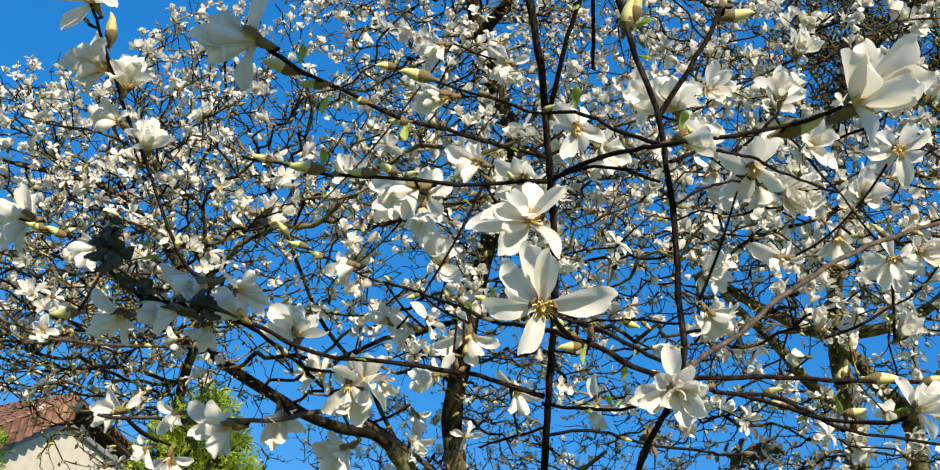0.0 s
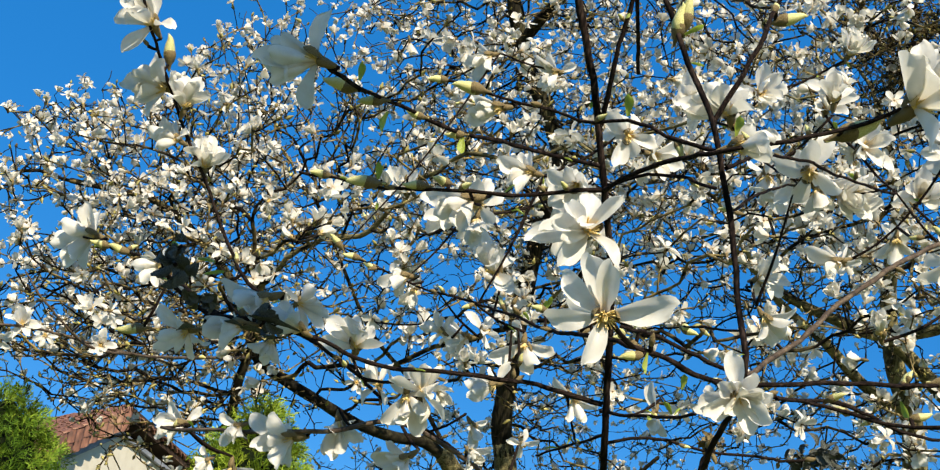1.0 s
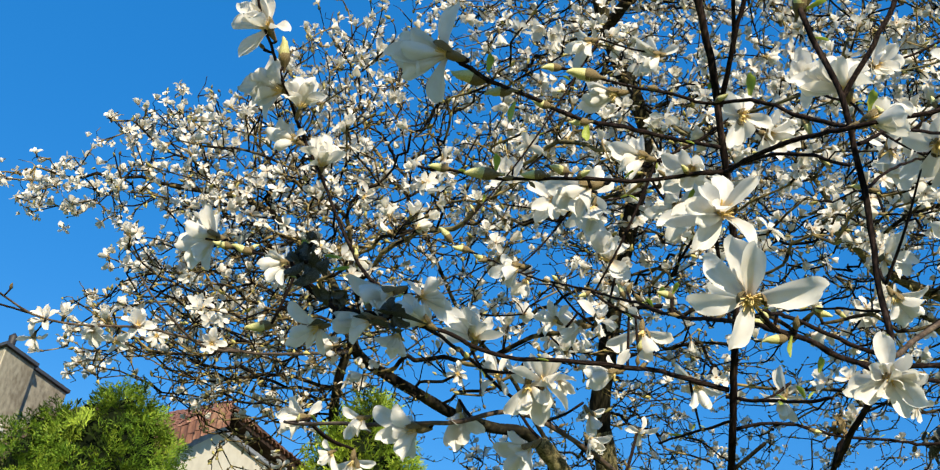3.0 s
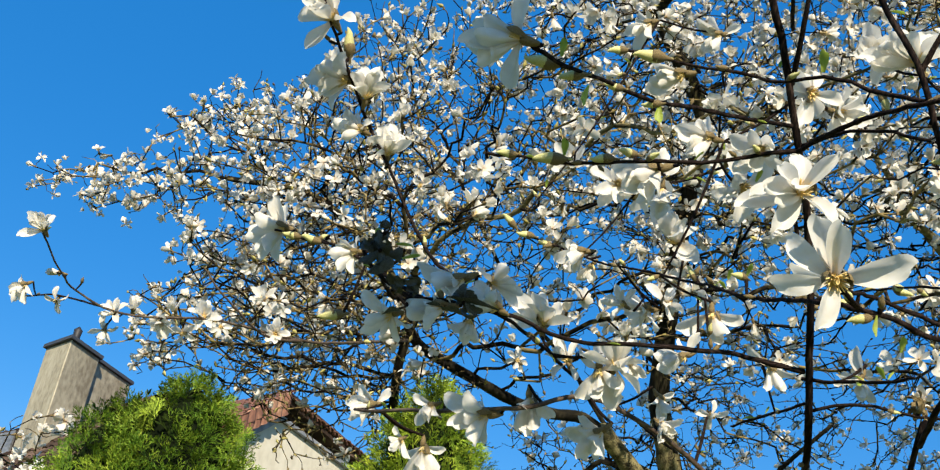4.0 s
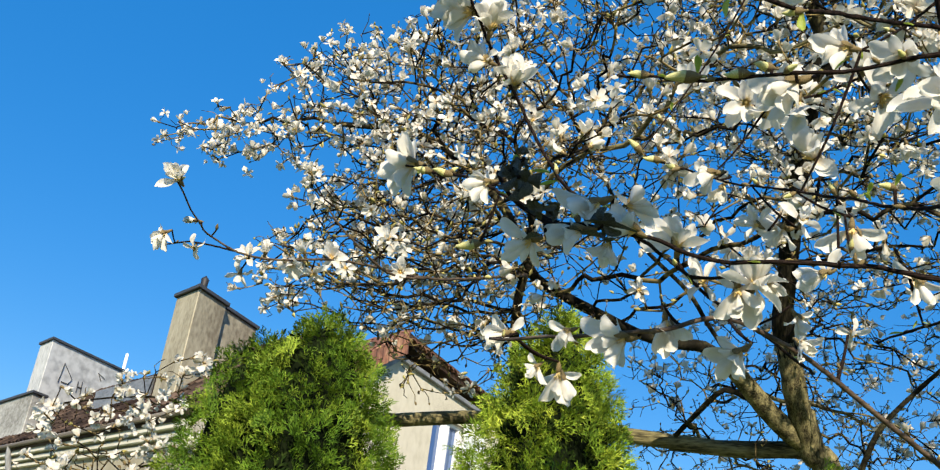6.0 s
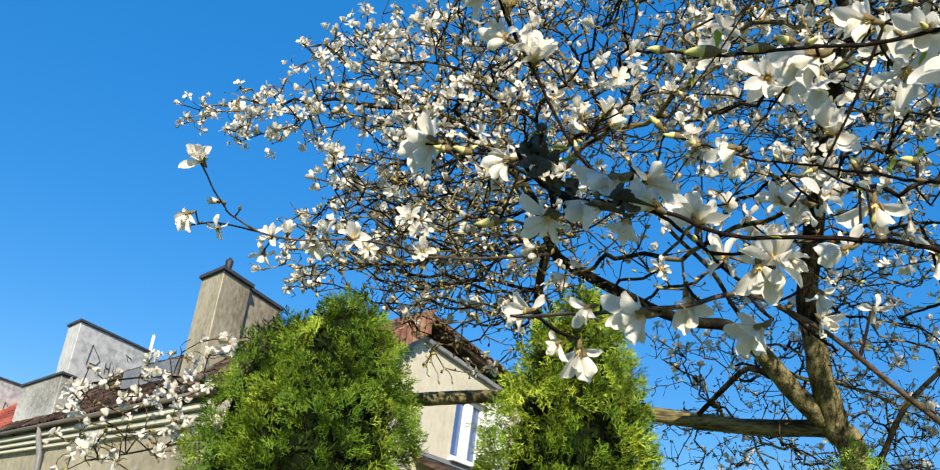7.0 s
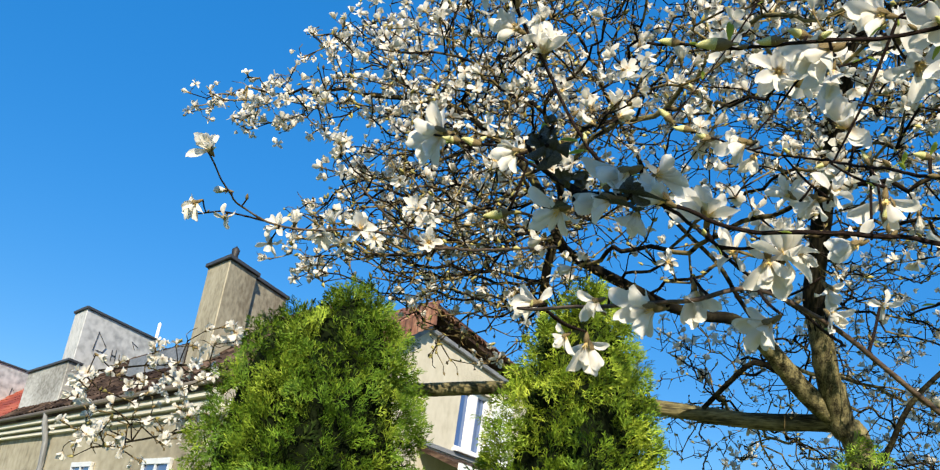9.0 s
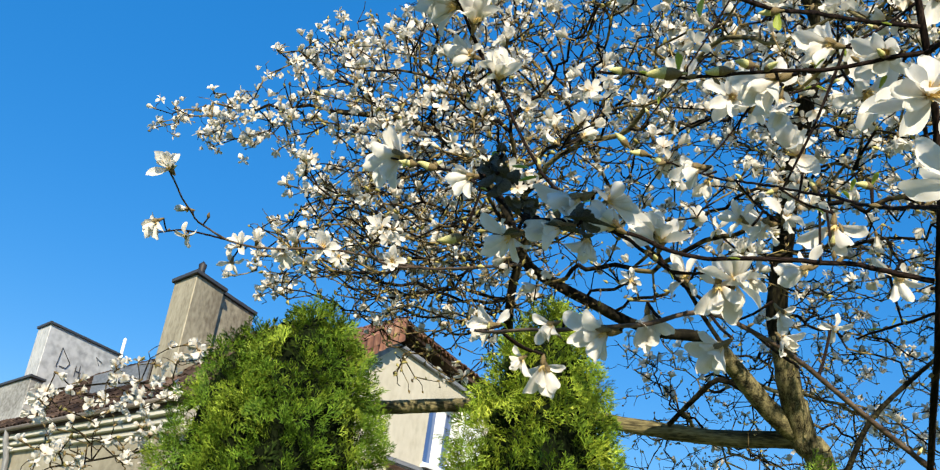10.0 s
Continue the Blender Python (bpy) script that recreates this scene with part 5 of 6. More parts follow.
# buds and first leaves
swell((-0.167, 0.684, 2.124), (-0.97, -0.25, 0.02), 2, 0.54, 141)
swell((-0.145, 0.707, 2.131), (-0.99, -0.03, -0.16), 0, 0.49, 142)
swell((-0.111, 0.749, 2.147), (-0.97, -0.23, -0.02), 1, 0.43, 143)
swell((-0.075, 0.799, 2.166), (-0.99, -0.06, -0.11), 1, 0.46, 144)
swell((-0.187, 1.002, 2.225), (-0.98, -0.17, -0.12), 2, 0.70, 145)
swell((-0.245, 0.993, 2.224), (-0.98, -0.19, -0.07), 1, 0.59, 146)
swell((-0.128, 1.006, 2.230), (-0.98, -0.19, -0.07), 0, 0.59, 147)
swell((-0.164, 1.006, 2.224), (-0.98, -0.01, -0.20), 3, 0.49, 148)
swell((-0.118, 0.971, 2.368), (-0.98, -0.19, -0.07), 1, 0.59, 149)
swell((-0.071, 0.970, 2.356), (-0.97, -0.25, 0.02), 2, 0.70, 150)
swell((0.003, 0.961, 2.334), (-0.90, -0.42, -0.07), 3, 0.54, 151)
swell((0.087, 0.774, 1.951), (-0.13, -0.99, 0.06), 1, 0.41, 152)
swell((0.107, 0.786, 1.941), (-0.94, -0.19, -0.30), 0, 0.43, 153)
swell((0.114, 0.782, 1.948), (0.07, -0.73, 0.68), 3, 0.46, 154)
swell((0.002, 1.150, 2.137), (-0.63, -0.72, 0.28), 3, 0.54, 155)
swell((0.031, 1.028, 2.088), (-0.84, -0.53, 0.12), 1, 0.49, 156)
swell((-0.318, 1.519, 2.403), (-0.64, -0.51, 0.58), 0, 0.65, 157)
swell((-0.283, 1.522, 2.387), (-0.92, -0.38, 0.07), 0, 0.65, 158)
swell((-0.246, 1.497, 2.359), (-0.91, -0.14, -0.39), 3, 0.59, 159)
swell((0.160, 0.865, 2.392), (0.04, -0.56, 0.83), 2, 0.70, 160)
swell((0.151, 0.870, 2.382), (0.13, -0.57, 0.82), 2, 0.70, 161)
swell((0.262, 0.853, 2.402), (0.94, -0.24, 0.23), 2, 0.65, 162)
swell((0.316, 0.840, 2.237), (0.90, -0.30, 0.32), 2, 0.86, 163)
swell((0.112, 0.862, 1.984), (-0.92, -0.40, 0.04), 0, 0.49, 164)
swell((0.415, 0.904, 1.994), (0.99, -0.15, 0.05), 2, 0.54, 165)
swell((0.393, 0.917, 1.959), (0.97, -0.21, 0.14), 1, 0.49, 166)
swell((0.473, 0.910, 1.998), (0.86, -0.34, 0.39), 1, 0.54, 167)
swell((-0.497, 1.022, 2.394), (-0.01, -0.57, 0.82), 2, 0.68, 168)
swell((-0.519, 0.995, 2.398), (-0.57, -0.53, 0.63), 3, 0.43, 169)
swell((-0.596, 1.238, 2.221), (-0.95, -0.32, -0.03), 0, 0.59, 170)
swell((-0.550, 1.199, 2.194), (-0.95, -0.30, 0.12), 0, 0.59, 171)
swell((-0.492, 1.143, 2.164), (-0.73, -0.48, 0.48), 3, 0.49, 172)
swell((-0.471, 1.130, 2.056), (-0.97, -0.12, -0.20), 2, 0.59, 173)
swell((-0.219, 1.194, 2.057), (0.03, -0.98, 0.21), 1, 0.38, 174)
swell((-1.616, 2.128, 2.533), (-0.86, -0.51, -0.11), 3, 0.70, 175)
swell((-1.587, 2.210, 2.539), (0.44, -0.54, 0.72), 3, 0.70, 176)
swell((0.401, 1.273, 2.023), (0.89, -0.41, 0.20), 3, 0.54, 177)
swell((0.273, 1.283, 2.029), (0.13, -0.89, 0.43), 3, 0.59, 178)
swell((0.281, 1.283, 2.022), (0.21, -0.12, -0.97), 3, 0.54, 179)
swell((0.383, 0.909, 1.987), (0.33, -0.64, 0.70), 1, 0.43, 180)
swell((-0.249, 1.521, 2.370), (-0.84, -0.54, -0.01), 0, 0.59, 181)
swell((-0.007, 1.406, 2.271), (0.44, -0.54, 0.72), 3, 0.59, 182)
swell((-0.100, 1.021, 2.246), (-0.86, -0.51, -0.11), 1, 0.65, 183)
swell((0.012, 1.350, 2.149), (0.14, -0.76, 0.63), 1, 0.43, 184)
leaf(tree, (-0.141, 0.713, 2.124), (-0.41, 0.21, -0.89), 0.70, 185)
leaf(tree, (-0.076, 0.800, 2.165), (-0.06, 0.29, -0.95), 0.70, 186)
leaf(tree, (-0.187, 1.000, 2.229), (0.05, -0.64, 0.77), 0.77, 187)
leaf(tree, (-0.163, 0.672, 2.124), (0.13, -0.55, 0.83), 0.56, 188)
leaf(tree, (0.031, 1.026, 2.091), (0.26, -0.61, 0.75), 0.56, 189)
leaf(tree, (-0.372, 0.978, 2.087), (0.94, -0.33, 0.00), 0.91, 190)
leaf(tree, (0.111, 0.784, 1.943), (-0.31, 0.24, -0.92), 0.63, 191)
leaf(tree, (0.206, 0.828, 2.213), (0.04, -0.56, 0.83), 0.84, 192)
leaf(tree, (0.104, 0.916, 2.296), (-0.05, -0.65, 0.76), 0.91, 193)
leaf(tree, (0.182, 0.991, 1.994), (0.04, -0.56, 0.83), 0.63, 194)
leaf(tree, (0.384, 0.914, 1.975), (0.51, 0.33, -0.80), 0.63, 195)
leaf(tree, (0.043, 1.404, 2.265), (0.18, -0.60, 0.78), 0.70, 196)
leaf(tree, (-0.147, 1.407, 2.009), (0.46, 0.27, -0.85), 0.70, 197)
leaf(tree, (0.160, 0.867, 2.385), (0.76, -0.48, 0.43), 0.84, 198)
leaf(tree, (-0.374, 1.021, 2.089), (0.90, -0.07, 0.42), 0.84, 199)
leaf(tree, (0.077, 1.327, 2.397), (0.28, -0.49, 0.83), 0.77, 200)
# dark sheets among the shaded flowers, standing in for petals and scales in shade
shade_petal((-0.366, 0.956, 2.052), (-0.395, 0.925, 2.071), 0.017)
shade_petal((-0.374, 0.966, 2.050), (-0.383, 0.936, 2.057), 0.020)
shade_petal((-0.335, 0.986, 2.034), (-0.378, 0.960, 2.035), 0.012)
shade_petal((-0.250, 1.030, 2.031), (-0.318, 0.990, 2.035), 0.012)
shade_petal((-0.311, 1.009, 2.021), (-0.331, 0.982, 2.018), 0.010)
shade_petal((-0.355, 0.981, 2.003), (-0.373, 0.968, 1.994), 0.016)
shade_petal((-0.283, 1.028, 2.019), (-0.317, 0.996, 2.021), 0.012)

def withered_or_shaded(place, size, seed, dark=False):
    """A shrivelled flower head: scales and stubs in a tangle; with dark set, a clump coloured to stand in for shaded
    petals.
    """
    gen = random.Random(seed)
    stalk(place)
    verts, faces = [], []
    for _ in range(9 if dark else 26):
        d = Vector((gen.gauss(0, 1), gen.gauss(0, 1), gen.gauss(0, 1))).normalized()
        foot = Vector(place) + d * size * gen.uniform(0.0, 0.55)
        v, f, _ = petal_points(size * gen.uniform(0.35, 0.7) * (1.9 if dark else 1), size * gen.uniform(0.18, 0.35) * (2.4 if dark else 1), gen.uniform(0.3, 1.2), 0.5, 4, 2, gen.uniform(-1, 1), 0.1, gen.randint(0, 999))
        m = Matrix.Translation(foot) @ turn_to((d + Vector((gen.gauss(0, 0.6), gen.gauss(0, 0.6), gen.gauss(0, 0.6)))).normalized(), gen.uniform(0, 6)) @ Matrix.Rotation(-1.2, 4, "Y")
        base = len(verts)
        verts.extend(tuple(m @ Vector(p)) for p in v)
        faces.extend(tuple(base + i for i in q) for q in f)
    part("withered_or_shaded_head", mesh_of("withered_or_shaded_head", verts, faces, SHADEDRY if dark or size > 0.03 else SCALE, True), tree, "flower head, shrivelled or darkened as shaded petals")


withered_or_shaded((0.432, 1.281, 2.035), 0.036, 1)
withered_or_shaded((0.284, 1.298, 2.041), 0.026, 2)
withered_or_shaded((0.403, 1.294, 2.023), 0.031, 3)
# clumps coloured dark in place of petals lying in shade
withered_or_shaded((-0.365, 0.901, 2.039), 0.024, 21, True)
withered_or_shaded((-0.345, 0.939, 2.022), 0.019, 23, True)
withered_or_shaded((-0.355, 0.876, 2.048), 0.014, 25, True)
withered_or_shaded((-0.288, 1.010, 2.030), 0.020, 28, True)
sprout()


# ---- ground ----
gv, gf = [], []
edges = [-400, -120, -40, -15, -6, -2, 2, 6, 15, 40, 120, 400]
for y in edges:
    for x in edges:
        gv.append((x, y, 0.0))
k = len(edges)
for i in range(k - 1):
    for j in range(k - 1):
        gf.append((i * k + j, i * k + j + 1, (i + 1) * k + j + 1, (i + 1) * k + j))
tagged(new("ground", mesh_of("ground", gv, gf, GRASS)), "mown spring lawn", "lawn", kind="structure")


# ---- thujas ----
def spray_shape(seed, n=2, wide=0.0023):
    """A flat fan of scale-leaved twiglets along +x, as arrays of quads."""
    rnd = random.Random(seed)
    verts, faces = [], []

    def blade(a, b, w):
        a, b = Vector(a), Vector(b)
        side = (b - a).cross(Vector((0, 0, 1))).normalized() * w
        mid = a.lerp(b, 0.55)
        i = len(verts)
        verts.extend(map(tuple, (a, mid + side + Vector((0, 0, w * 0.5)), b, mid - side + Vector((0, 0, w * 0.5)))))
        faces.append((i, i + 1, i + 2, i + 3))

    for k in range(n):
        x = 0.006 + 0.050 * k / n
        blade((x - 0.012, 0, 0), (x + 0.014, rnd.uniform(-0.002, 0.002), 0.0), wide)
        for s in (-1, 1):
            ln = (0.042 - 0.026 * k / n) * rnd.uniform(0.75, 1.2)
            b = Vector((x + ln * 0.8, s * ln * 0.62, rnd.uniform(-0.008, 0.008)))
            a = Vector((x, 0, 0))
            blade(a, b, wide)
            for at, fx, fy in ((0.4, 0.5, 0.10), (0.55, 0.2, 0.46), (0.7, 0.42, 0.12)):
                c = a.lerp(b, at)
                blade(c, c + Vector((ln * fx, s * ln * fy, rnd.uniform(-0.005, 0.006))), wide * 0.9)
    return np.array(verts), np.array(faces), np.full(len(verts), 0.5), 0


SPRAYS = [spray_shape(k) for k in range(4)] + [(*spray_shape(10 + k, 2, 0.003)[:3], 1) for k in range(3)]


def thuja(base, columns, seed, label, spray=CONIFER):
    """A column of small sprays over an inner layer, darkened to stand in for shade. columns: (offset, height, radii by
    share of the height, plumes) of each leader."""
    gen = np.random.default_rng(seed)
    ob = tagged(new("thuja"), label, "conifer", "thujas beside the magnolia")
    ob.location = base
    placed = []

    def put(which, p, d, up, k):
        y = up.cross(d).normalized()
        q = d.cross(y)
        placed.append((which, Matrix(((d.x * k, y.x * k, q.x * k, p.x), (d.y * k, y.y * k, q.y * k, p.y), (d.z * k, y.z * k, q.z * k, p.z), (0, 0, 0, 1)))))

    for (dx, dy), height, profile, plumes in columns:
        hs, rs = [p[0] * height for p in profile], [p[1] for p in profile]
        mid = Vector((dx, dy, 0))
        v, f = [], []
        tube([(dx, dy, -0.05), (dx, dy, 0.3), (dx + 0.01, dy, height * 0.6)], [0.05, 0.045, 0.01], 8, v, f)
        part("trunk", mesh_of("trunk", v, f, BARK, True), ob)
        v, f = [], []
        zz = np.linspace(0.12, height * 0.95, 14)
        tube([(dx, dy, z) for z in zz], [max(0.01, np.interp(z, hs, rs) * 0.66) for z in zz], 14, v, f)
        part("heart", mesh_of("heart", v, f, SHADECORE, True), ob, "near-black core standing in for inner shade", "stuff")
        steps = np.linspace(0, height, 60)
        cum = np.cumsum((np.interp(steps, hs, rs) + 0.03) * np.linspace(0.15, 1.5, 60) ** 2)
        for i in range(plumes):
            z = np.interp((i + gen.random()) / plumes, cum / cum[-1], steps)
            a = i * 2.39996 + gen.normal() * 0.1
            r = np.interp(z, hs, rs)
            out = Vector((math.cos(a), math.sin(a), 0))
            spot = mid + out * r + Vector((0, 0, z))
            # the inner layer behind, in shade-dark colour
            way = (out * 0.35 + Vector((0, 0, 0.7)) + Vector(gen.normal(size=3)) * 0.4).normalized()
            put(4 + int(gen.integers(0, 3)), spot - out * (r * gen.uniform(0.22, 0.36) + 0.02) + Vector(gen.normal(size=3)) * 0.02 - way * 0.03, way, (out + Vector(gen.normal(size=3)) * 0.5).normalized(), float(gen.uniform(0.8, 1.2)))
            if noise.noise(spot * 7.0 + Vector((seed, 0, 0))) < -0.34:
                continue
            way = (out * gen.uniform(0.5, 1.1) + Vector((0, 0, gen.uniform(0.1, 0.9))) + Vector(gen.normal(size=3)) * 0.35).normalized()
            ln = gen.uniform(0.05, 0.12) * (0.55 + 0.45 * min(1.0, r / 0.2))
            foot = spot + out * (r * gen.uniform(-0.10, 0.07)) - way * ln
            flat = (out + Vector(gen.normal(size=3)) * 0.7).normalized()
            side = flat.cross(way).normalized()
            flat = way.cross(side)
            for _ in range(int(gen.integers(7, 11))):
                t = gen.random() ** 0.75
                s = float(gen.normal()) * 0.6
                p = foot + way * (ln * t) + side * (s * (1.0 - 0.7 * t) * ln * 0.6) + flat * float(gen.normal() * 0.010)
                d = (way + side * (s * 0.8) + Vector(gen.normal(size=3)) * 0.25).normalized()
                put(int(gen.integers(0, 4)), p, d, (flat + Vector(gen.normal(size=3)) * 0.45).normalized(), float(gen.uniform(0.5, 0.85)))
    scatter("foliage", [spray, SHADESPRAY], SPRAYS, placed, ob, "dense yellow-green scale-leaved sprays over ones darkened for inner shade")
    return ob


thuja((-1.50, 2.72, 0), [
    ((0.07, 0.0), 2.47, [(0, 0.26), (0.3, 0.33), (0.55, 0.34), (0.75, 0.315), (0.84, 0.26), (0.90, 0.21), (0.95, 0.14), (0.98, 0.08), (1, 0.01)], 860),
    ((-0.12, -0.03), 2.37, [(0, 0.2), (0.3, 0.27), (0.6, 0.27), (0.8, 0.24), (0.9, 0.18), (0.96, 0.11), (1, 0.02)], 440),
], 3, "broad dense two-topped thuja, yellow-green with darker hollows")
thuja((-0.70, 2.70, 0), [
    ((0.02, 0.0), 2.50, [(0, 0.2), (0.3, 0.29), (0.6, 0.285), (0.78, 0.25), (0.86, 0.205), (0.91, 0.155), (0.95, 0.11), (0.98, 0.06), (1, 0.01)], 700),
    ((0.10, 0.05), 2.40, [(0, 0.1), (0.5, 0.2), (0.8, 0.17), (0.9, 0.12), (0.96, 0.07), (1, 0.01)], 140),
], 4, "narrower thuja with fresh yellow-green sprays", FRESH)
thuja((0.11, 3.11, 0), [((0, 0), 2.17, [(0, 0.12), (0.5, 0.17), (0.85, 0.16), (0.94, 0.10), (1, 0.01)], 150)], 5, "small young thuja in front of the trunk")
thuja((-0.93, 2.63, 0), [((0, 0), 1.93, [(0, 0.12), (0.5, 0.16), (0.85, 0.14), (0.94, 0.09), (1, 0.01)], 60)], 6, "low thuja between the taller ones")


# ---- the terrace and the corner house: wall directions are fitted to the camera's view, so they meet askew ----
A_DIR, B_DIR = Vector((0.8216, -0.5701, 0)), Vector((0.0408, 0.9992, 0))
ROW0 = Vector((-12.84, 16.45, 0))


def row(a, b, z):
    """A place on the terrace: a along its front, b back from it."""
    p = ROW0 + A_DIR * a + B_DIR * b
    return Vector((p.x, p.y, z))


def box_in(name, at, a, b, z, mat, bevel=0.0):
    """A block between two values of each coordinate of a slanting frame."""
    return prism(name, [at(a[0], b[0], z[0]), at(a[1], b[0], z[0]), at(a[1], b[1], z[0]), at(a[0], b[1], z[0])], (0, 0, z[1] - z[0]), mat, bevel)


def roof_slab(name, corners, thick, mat):
    """A sloping slab from its upper four corners."""
    return prism(name, corners, (0, 0, -thick), mat)


def tile_field(name, at, u_span, n_u, v_span, n_v, mat, parent, single, gen, keep=None):
    """Courses of curved tiles on a slope; at(u, v) gives a place and the slope's normal comes from it."""
    du, dv = (u_span[1] - u_span[0]) / n_u, (v_span[1] - v_span[0]) / n_v
    e_u = (at(1, 0) - at(0, 0)).normalized()
    e_v = (at(0, 1) - at(0, 0)).normalized()
    nrm = e_u.cross(e_v).normalized()
    if nrm.z < 0:
        nrm = -nrm
    lu, lv = (at(du, 0) - at(0, 0)).length, (at(0, dv) - at(0, 0)).length
    verts, faces = [], []
    arc = [(-0.5, 0.0), (-0.28, 0.045), (0.0, 0.065), (0.28, 0.045), (0.5, 0.0)]
    for k, lift in ((0.0, 0.035), (1.15, 0.012)):
        for s, h in arc:
            verts.append(tuple(e_u * (s * lu) + e_v * (k * lv) + nrm * (h + lift)))
    for i in range(4):
        faces.append((i, i + 1, i + 6, i + 5))
    low = len(verts)
    for s, h in arc:
        verts.append(tuple(e_u * (s * lu) + nrm * (h + 0.01)))
    for i in range(4):
        faces.append((low + i, low + i + 1, i + 1, i))
    me = mesh_of(name, verts, faces, mat)
    allv, allf = [], []
    for j in range(n_v):
        for i in range(n_u):
            if keep and not keep(u_span[0] + (i + 0.5) * du, v_span[0] + (j + 1) * dv):
                continue
            p = at(u_span[0] + (i + 0.5) * du, v_span[0] + j * dv) + nrm * gen.uniform(-0.008, 0.012) + e_v * gen.uniform(-0.02, 0.02)
            if single:
                part("tile", me, parent, at=Matrix.Translation(p))
            else:
                base = len(allv)
                allv.extend(tuple(Vector(v) + p) for v in verts)
                allf.extend(tuple(base + q for q in f) for f in faces)
    if not single:
        part("tiles", mesh_of("tiles", allv, allf, mat), parent, "overlapping courses of curved tiles", "stuff")


def terrace():
    house = tagged(new("terrace_house"), "weathered cream terrace house with dark tiled roof and pale fire walls", "house", "houses of the terrace")
    next_door = tagged(new("terrace_house"), "neighbouring terrace house with a bright red tiled roof", "house", "houses of the terrace")
    slope = lambda b: 4.38 + 0.70 * b
    part("wall", box_in("wall", row, (-4.6, 4.6), (0.3, 0.7), (0, 4.15), STAINED), house, "stained cream plastered front")
    # pale walls take the darker grey plaster in place of a shadow on them
    part("wall", box_in("wall", row, (-9.3, -4.6), (0.34, 0.7), (0, 4.15), GREYPLASTER), house, "pale painted part of the front, greyed for the shadow on it")
    part("wall", box_in("wall", row, (-24, -9.302), (0.36, 0.7), (0, 4.15), GREYPLASTER), next_door, "pale painted front, greyed for the shadow on it")
    part("wall", box_in("wall", row, (-9.3, 4.6), (6.6, 7.0), (0, 4.15), CREAM), house)
    part("wall", box_in("wall", row, (-24, -9.302), (6.6, 7.0), (0, 4.15), CREAM), next_door)
    part("wall", box_in("wall", row, (4.3, 4.6), (0.703, 6.597), (0, 4.15), CREAM), house)
    part("wall", box_in("wall", row, (-24, -23.7), (0.703, 6.597), (0, 4.15), CREAM), next_door)
    for a in (4.45, -23.85):
        part("gable", prism("gable", [row(a, 0.3, 4.153), row(a, 6.7, 4.153), row(a, 3.5, 6.6)], A_DIR * 0.12, CREAM), house if a > 0 else next_door)
    for k, (z0, z1, d) in enumerate(((4.14, 4.29, 0.03), (4.01, 4.10, 0.12), (3.89, 3.97, 0.2))):
        part("cornice", box_in("cornice", row, (-9.3, 4.6), (d, 0.31), (z0, z1), CREAMPAINT, 0.01), house, "moulded cream cornice")
        part("cornice", box_in("cornice", row, (-24, -9.302), (d + 0.02, 0.31), (z0, z1), CREAMPAINT, 0.01), next_door, "moulded cream cornice")
    v, f = [], []
    tube([row(-24, -0.06, 4.36), row(-8, -0.06, 4.34), row(4.6, -0.06, 4.36)], [0.055] * 3, 10, v, f)
    part("gutter", mesh_of("gutter", v, f, OLDMETAL, True), house, "rusty sheet gutter")
    v, f = [], []
    tube([row(-4.7, -0.05, 4.34), row(-4.7, -0.02, 4.1), row(-4.62, 0.14, 3.7), row(-4.6, 0.2, 3.2), row(-4.6, 0.2, 0)], [0.07] * 5, 10, v, f)
    part("downpipe", mesh_of("downpipe", v, f, METAL, True), house, "grey downpipe")
    gen = random.Random(5)
    part("roof", roof_slab("roof", [row(-9.3, 0, slope(0)), row(4.6, 0, slope(0)), row(4.6, 3.5, slope(3.5)), row(-9.3, 3.5, slope(3.5))], 0.15, OLDROOF), house)
    part("roof", roof_slab("roof", [row(-24, 0, slope(0)), row(-9.302, 0, slope(0)), row(-9.302, 3.5, slope(3.5)), row(-24, 3.5, slope(3.5))], 0.15, REDTILE), next_door)
    part("roof", roof_slab("roof", [row(-9.3, 3.503, slope(3.5)), row(4.6, 3.503, slope(3.5)), row(4.6, 7, slope(0)), row(-9.3, 7, slope(0))], 0.15, OLDROOF), house)
    part("roof", roof_slab("roof", [row(-24, 3.503, slope(3.5)), row(-9.302, 3.503, slope(3.5)), row(-9.302, 7, slope(0)), row(-24, 7, slope(0))], 0.15, REDTILE), next_door)
    tile_field("tile", lambda u, v: row(u, v, slope(v)), (-9.3, 4.5), 48, (0.0, 3.4), 10, OLDROOF, house, False, gen)
    tile_field("tile", lambda u, v: row(u, v, slope(v)), (-23, -9.3), 46, (0.0, 3.4), 10, REDTILE, next_door, False, gen)
    # fire walls that rise through the roof, each under a dark sheet cap
    for a, b, top, mat, label in (((-7.7, -6.6), (1.0, 4.1), 7.54, PALEPLASTER, "pale plastered fire wall"), ((-9.3, -5.6), (0.5, 0.95), 5.84, MIDPLASTER, "low pale parapet"), ((-18.6, -17.3), (0.4, 3.2), 7.22, PALEPLASTER, "white fire wall")):
        w = part("fire_wall", box_in("fire_wall", row, a, b, (slope(b[0]) - 0.3, top), mat, 0.015), house if a[0] > -10 else next_door, label)
        part("cap", box_in("cap", row, (a[0] - 0.06, a[1] + 0.06), (b[0] - 0.06, b[1] + 0.06), (top + 0.003, top + 0.06), DARKCAP), w, "dark sheet cap")
    ch = part("chimney", box_in("chimney", row, (1.40, 2.48), (1.0, 2.04), (4.9, 7.29), GREYPLASTER, 0.02), house, "broad stained grey chimney")
